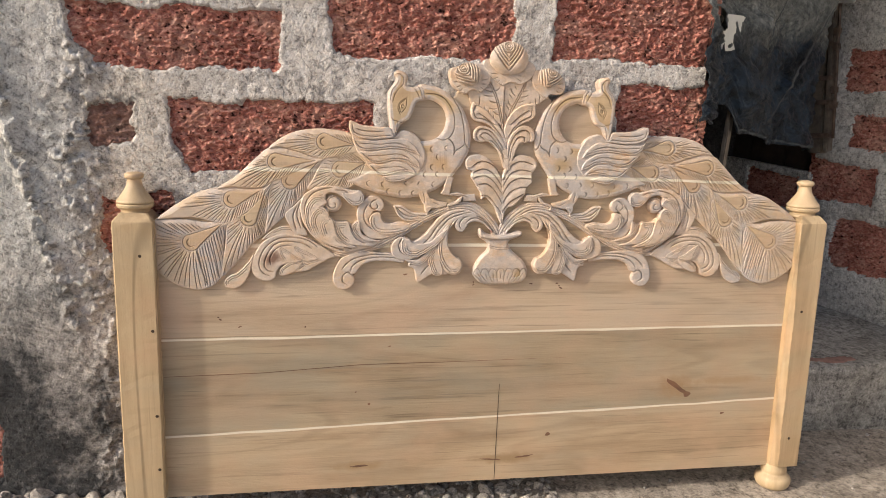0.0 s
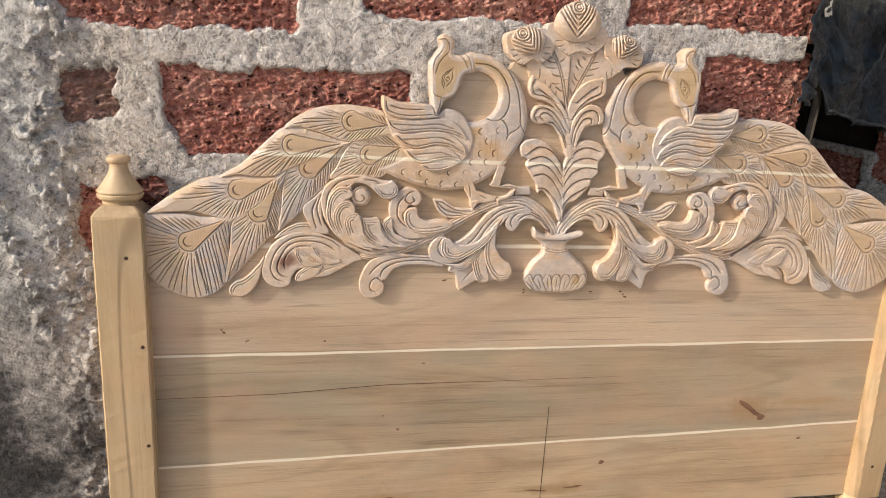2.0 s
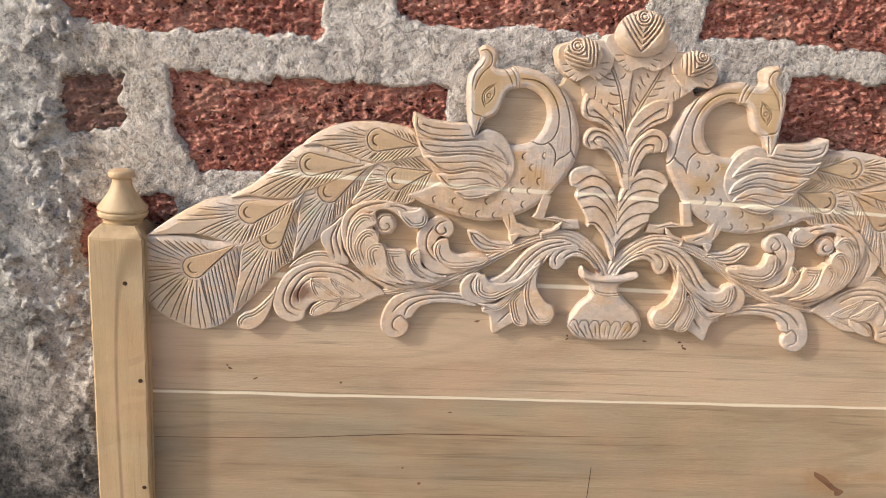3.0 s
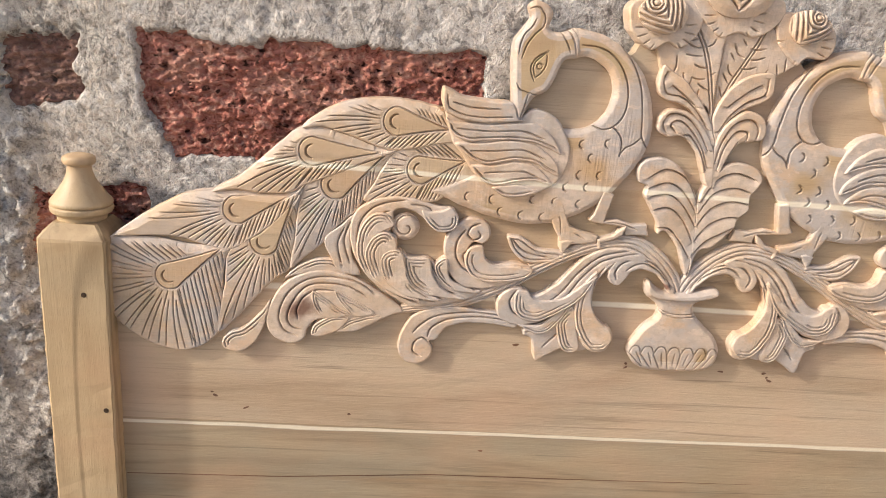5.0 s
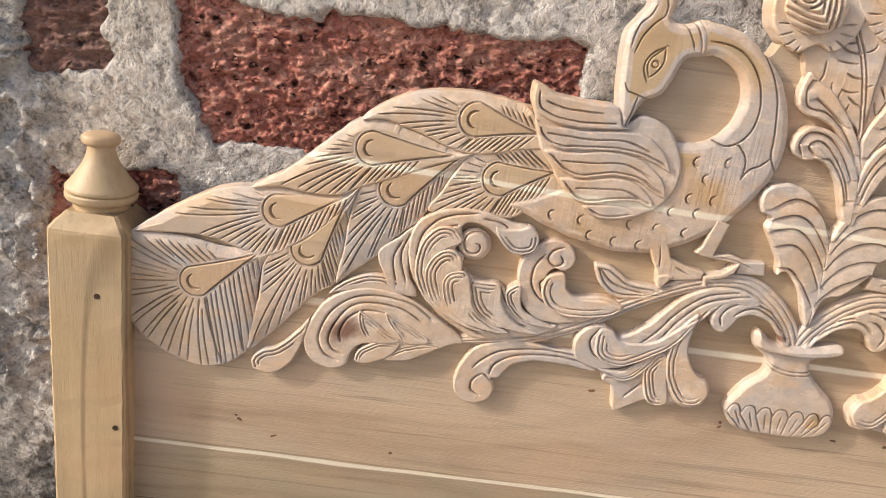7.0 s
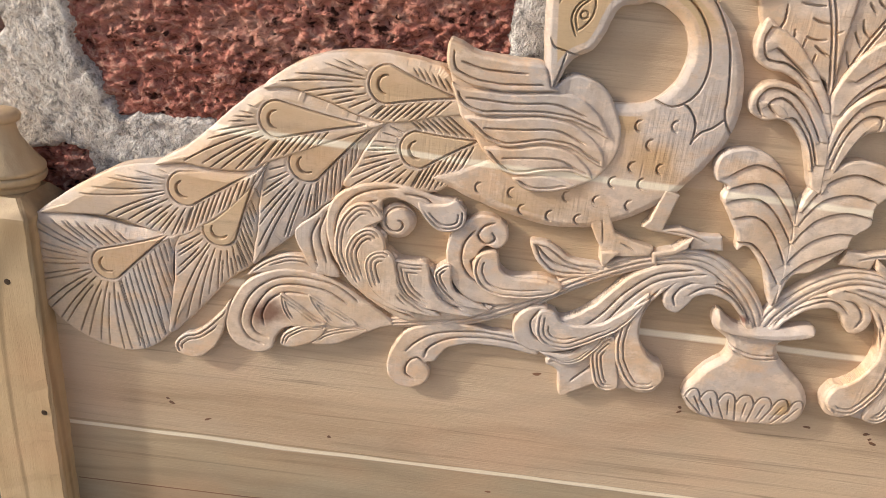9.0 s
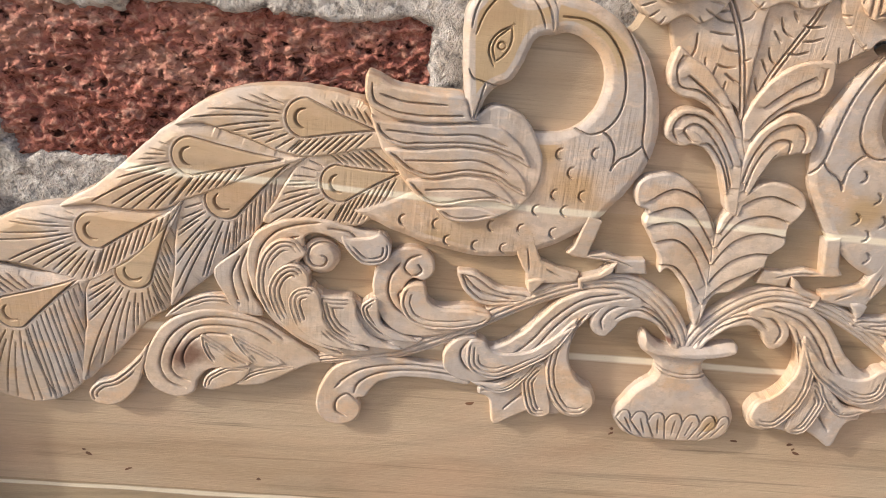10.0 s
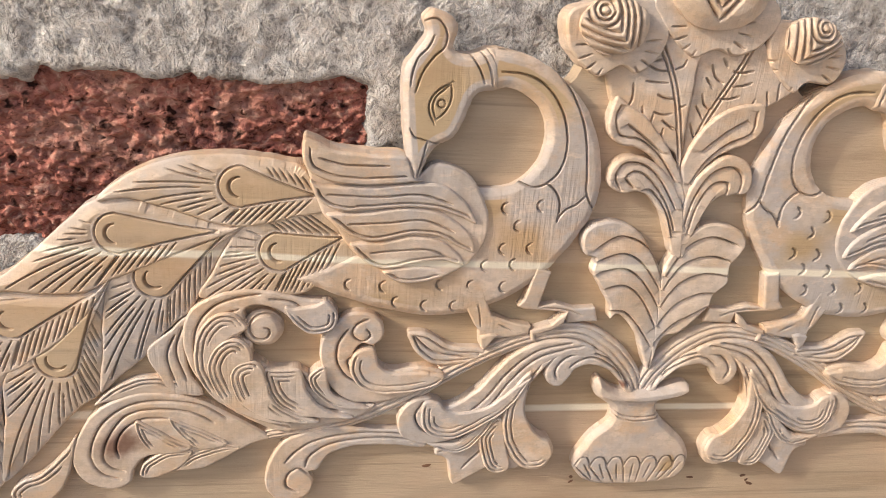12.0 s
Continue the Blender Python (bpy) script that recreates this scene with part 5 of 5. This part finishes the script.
rose([(-50, 1019), (-35, 1032), (45, 1030), (65, 1015), (56, 994), (33, 980), (11, 984), (-8, 977), (-30, 992), (-42, 1005)], [(-37, 1030), (-28, 1052), (-3, 1068), (24, 1064), (44, 1044), (43, 1019), (24, 1003), (-8, 1001), (-28, 1012)], (3, 1058), "largest carved rosebud at the crown")
rose([(-119, 984), (-115, 1011), (-53, 1021), (-34, 1005), (-35, 980), (-53, 961), (-70, 966), (-88, 957), (-106, 967)], [(-111, 998), (-106, 1011), (-90, 1022), (-67, 1018), (-54, 1004), (-58, 984), (-80, 975), (-101, 981)], (-93, 1010), "carved rosebud turned to one side")
rose([(59, 1000), (69, 1012), (119, 1002), (134, 983), (125, 962), (101, 961), (90, 952), (73, 965), (60, 982)], [(72, 993), (74, 1010), (99, 1016), (116, 1006), (122, 992), (104, 979), (84, 978)], (102, 1008), "carved rosebud tilted outwards")

# ---- things beside the headboard ----
def hanging_sheet():
    """Torn black plastic hung across the recess: soft folds, a ragged hem and one hole."""
    us, vs = np.linspace(0, 1, 190), np.linspace(0, 1, 190)
    gu, gv = np.meshgrid(us, vs, indexing="ij")
    left, right = np.array([0.436, 0.090]), np.array([1.300, 0.787])
    fold = 0.022 * np.sin(gu * 17 + 1.5 * fbm(gu, gv, 3, 91, 3) + gv * 2) * (0.4 + gv) + 0.05 * fbm(gu, gv, 4, 93, 3) + 0.05 * np.abs(fbm(gu + 0.5 * gv, gv * 0.5, 9, 99, 4)) + 0.02 * np.abs(fbm(gu, gv, 26, 101, 3))
    fold = (fold - fold.mean()) * (0.15 + 0.85 * np.clip((1 - gu) * 5, 0, 1))
    dirn = (right - left) / np.linalg.norm(right - left)
    x = left[0] + gu * (right - left)[0] + fold * dirn[1] * 0.8
    y = left[1] + gu * (right - left)[1] - fold * dirn[0] * 0.8
    hem = np.interp(gu, [0, 0.155, 0.163, 0.223, 0.268, 0.45, 0.70, 0.79, 1.0], [0.913, 0.894, 0.936, 0.934, 0.861, 0.828, 0.79, 0.771, 0.747]) + 0.012 * fbm(gu, gv * 0, 16, 95, 4)
    z = 1.55 + (hem - 1.55) * gv
    x = x - 0.02 * np.sin(gv * 5) * (1 - gu) * gv
    p = np.stack([x.ravel(), y.ravel(), z.ravel()], 1)
    idx = np.arange(gu.size).reshape(gu.shape)
    f = np.stack([idx[:-1, :-1], idx[1:, :-1], idx[1:, 1:], idx[:-1, 1:]], -1).reshape(-1, 4)
    cv = gv.ravel()[f].mean(1)
    cu, cz = gu.ravel()[f].mean(1), p[f][:, :, 2].mean(1)
    hole = inside(np.stack([cu, cz], 1), np.array([(0.035, 1.165), (0.075, 1.155), (0.13, 1.118), (0.215, 1.086), (0.16, 1.072), (0.13, 1.078), (0.07, 1.10), (0.03, 1.12)]))
    me = mesh_of("plastic_sheet", p, f[~(hole | (cu > 0.86 - 0.06 * cv))], PLASTIC)
    ob = new("plastic_sheet", me)
    tagged(ob, "torn dusty black plastic sheet hanging over the recess", "plastic sheet")
    mod = ob.modifiers.new("thickness", "SOLIDIFY")
    mod.thickness = 0.0015
    net = p.reshape(190, 190, 3)

    def on_sheet(u, v):
        i, j = min(int(u * 189), 188), min(int(v * 189), 188)
        a, c = u * 189 - i, v * 189 - j
        return (net[i, j] * (1 - a) + net[i + 1, j] * a) * (1 - c) + (net[i, j + 1] * (1 - a) + net[i + 1, j + 1] * a) * c + (-0.003, -0.005, 0)

    def band(name, spots, wide, label):
        strip = []
        path = np.array([on_sheet(u, v) for u, v in spots])
        path = path[0] + np.linspace(0, 1, len(spots))[:, None] * (path[-1] - path[0]) * 0.6 + 0.4 * (path - path[0]) - (0.010, 0.014, 0)
        for k, at in enumerate(path):
            w = wide * (0.15 + math.sin(math.pi * k / (len(spots) - 1))) * (0.7 + 0.5 * math.sin(k * 1.7) * math.sin(k * 0.6))
            strip += [at, at + w * np.array([0.86, 0.70, 0.0])]
        quads = [(2 * k, 2 * k + 1, 2 * k + 3, 2 * k + 2) for k in range(len(spots) - 1)]
        part(name, mesh_of(name, strip, quads, SCUFF), ob, label)

    for (u0, v0), (u1, v1), wide in (((0.78, 0.42), (0.50, 0.95), 0.022), ((0.60, 0.40), (0.37, 0.68), 0.009), ((0.745, 0.42), (0.60, 0.68), 0.005)):
        steps = np.linspace(0, 1, 60)
        band("crease", [(u0 + f * (u1 - u0) + 0.03 * f * (1 - f), v0 + f * (v1 - v0)) for f in steps], wide, "pale scuffed crease")
    low = [(u, 0.992 + 0.004 * math.sin(40 * u)) for u in np.linspace(0.24, 0.78, 90)]
    rim = []
    for k, (u, v) in enumerate(low):
        at = on_sheet(u, v) - (0.002, 0.003, 0)
        rim += [at, at + (0, 0, 0.003 + 0.004 * abs(math.sin(k * 0.7) * math.sin(k * 0.23)))]
    part("hem", mesh_of("hem", rim, [(2 * k, 2 * k + 2, 2 * k + 3, 2 * k + 1) for k in range(89)], SCUFF), ob, "pale frayed lower hem")
    return ob


hanging_sheet()
shutter = thing("door_frame", "weathered brown timber frame with rusty hinge straps", "door frame", SIDE @ pose(-0.080, -0.030, 0.74, 0, -7.8, 0))
solid("upright", box(0.050, 0.045, 0.80, (-0.012, 0, 0.40), 0.004), OLD_WOOD, shutter)
solid("upright", box(0.018, 0.030, 0.80, (0.032, -0.012, 0.405), 0.003), OLD_WOOD, shutter)
for z in (0.06, 0.17, 0.25, 0.36):
    solid("hinge", box(0.085, 0.010, 0.016, (0.005, -0.028, z), 0.003), RUST, shutter)
lathe("rod", [(0.005, 0.05), (0.005, 0.8)], RUST, shutter, (0.055, -0.02, 0), 12)
for z in (0.16, 0.21, 0.35, 0.40):
    solid("knuckle", box(0.022, 0.020, 0.026, (0.052, -0.022, z), 0.004), RUST, shutter)
panel = thing("white_board", "small dirty white board at the top of the frame", "board", SIDE @ pose(-0.11, -0.06, 0))
solid("panel", box(0.15, 0.015, 0.16, (0, 0, 1.31), 0.003), WHITE, panel)
scrap = thing("pale_scrap", "pale torn packing board behind the plastic sheet", "packing board", pose(0.617, 0.252, 1.108, 0, 0, 39))
solid("panel", box(0.13, 0.010, 0.085, (0, 0, 0), 0.003), WHITE, scrap)
stick = thing("wooden_stick", "short weathered stick hanging under the sheet", "stick", pose(0.665, 0.29, 0.85, 0, 4, 40))
solid("stick_body", box(0.028, 0.012, 0.16, (0, 0, 0), 0.003), OLD_WOOD, stick)


def stones(name, label, seed, n, area, size, material):
    """Loose broken stones as one heap."""
    rnd = np.random.RandomState(seed)
    bm = bmesh.new()
    bmesh.ops.create_icosphere(bm, subdivisions=2, radius=1)
    base = np.array([v.co for v in bm.verts])
    tri = np.array([[v.index for v in f.verts] for f in bm.faces])
    bm.free()
    verts, faces = [], []
    for k in range(n):
        s = size[0] + (size[1] - size[0]) * rnd.rand() ** 2.2
        d = base.copy()
        for _ in range(7):
            nrm = rnd.randn(3)
            nrm /= np.linalg.norm(nrm)
            over = np.maximum(0, d @ nrm - (0.45 + 0.35 * rnd.rand()))
            d = d - over[:, None] * nrm
        d = d * (s * (0.7 + 0.6 * rnd.rand(3)) * (1, 1, 0.75))
        a = rnd.rand() * 6.28
        d = d @ np.array([[math.cos(a), -math.sin(a), 0], [math.sin(a), math.cos(a), 0], [0, 0, 1]])
        x, y = area[0] + (area[1] - area[0]) * rnd.rand(), area[2] + (area[3] - area[2]) * rnd.rand()
        z = float(ground_height(np.array([x]), np.array([y]))[0]) + s * 0.25
        faces.append(tri + len(verts) * len(base))
        verts.append(d + (x, y, z))
    ob = new(name, mesh_of(name, np.concatenate(verts), np.concatenate(faces), material, False))
    return tagged(ob, label, "gravel", kind="stuff")


stones("gravel", "grey broken gravel on the ground under the headboard", 7, 420, (-0.75, 0.20, -0.02, 0.11), (0.005, 0.017), PEBBLE)
stones("rubble", "grey rubble heaped at the foot of the wall", 9, 260, (-1.25, -0.66, -0.10, 0.12), (0.006, 0.026), PEBBLE)
stones("grit", "scattered small stones on the dusty soil", 11, 260, (0.2, 1.7, -0.35, 0.24), (0.002, 0.007), PEBBLE)

# ---- blocks in the walls ----
def block(w, h, seed):
    """A bare laterite block face, ragged and spongy, in millimetres round its middle."""
    rnd = random.Random(seed)
    ring, n = [], 11
    cor = [(-w / 2, -h / 2), (w / 2, -h / 2), (w / 2, h / 2), (-w / 2, h / 2)]
    for (a, b), (c, d) in zip(cor, cor[1:] + cor[:1]):
        for k in range(n):
            f = k / n
            ring.append((a + f * (c - a) + rnd.uniform(-2.5, 2.5), b + f * (d - b) + rnd.uniform(-2.5, 2.5)))

    def top(q, d, out):
        x, z = q[:, 0] + seed * 37, q[:, 1]
        sponge = fbm(x * 0.7, z * 1.3, 0.13, seed, 4, 0.7)
        pits = np.clip(0.12 - fbm(x, z, 0.075, seed + 20, 3), 0, 1)
        return 30 + 3.0 * fbm(x, z, 0.018, seed + 8, 3) + 8.0 * sponge - 12.0 * np.clip(pits - 0.22, 0, 1)

    return relief(ring, top, 7.0, 0.8, 2.0, 10.0, 3, 1.0)


for owner, bricks in ((wall_main, MAIN_BRICKS), (wall_side, SIDE_BRICKS)):
    for k, (a, b, lo, hi, _) in enumerate(bricks):
        verts, faces, tops, _ = block(1000 * (b - a) + 30, 1000 * (hi - lo) + 30, k + (40 if owner is wall_side else 3))
        ob = part("brick", mesh_of("brick", verts * 0.001, faces, GREY_LATERITE if b - a < 0.1 else LATERITE, True, tops), owner)
        ob.location = ((a + b) / 2, 0.031, (lo + hi) / 2)
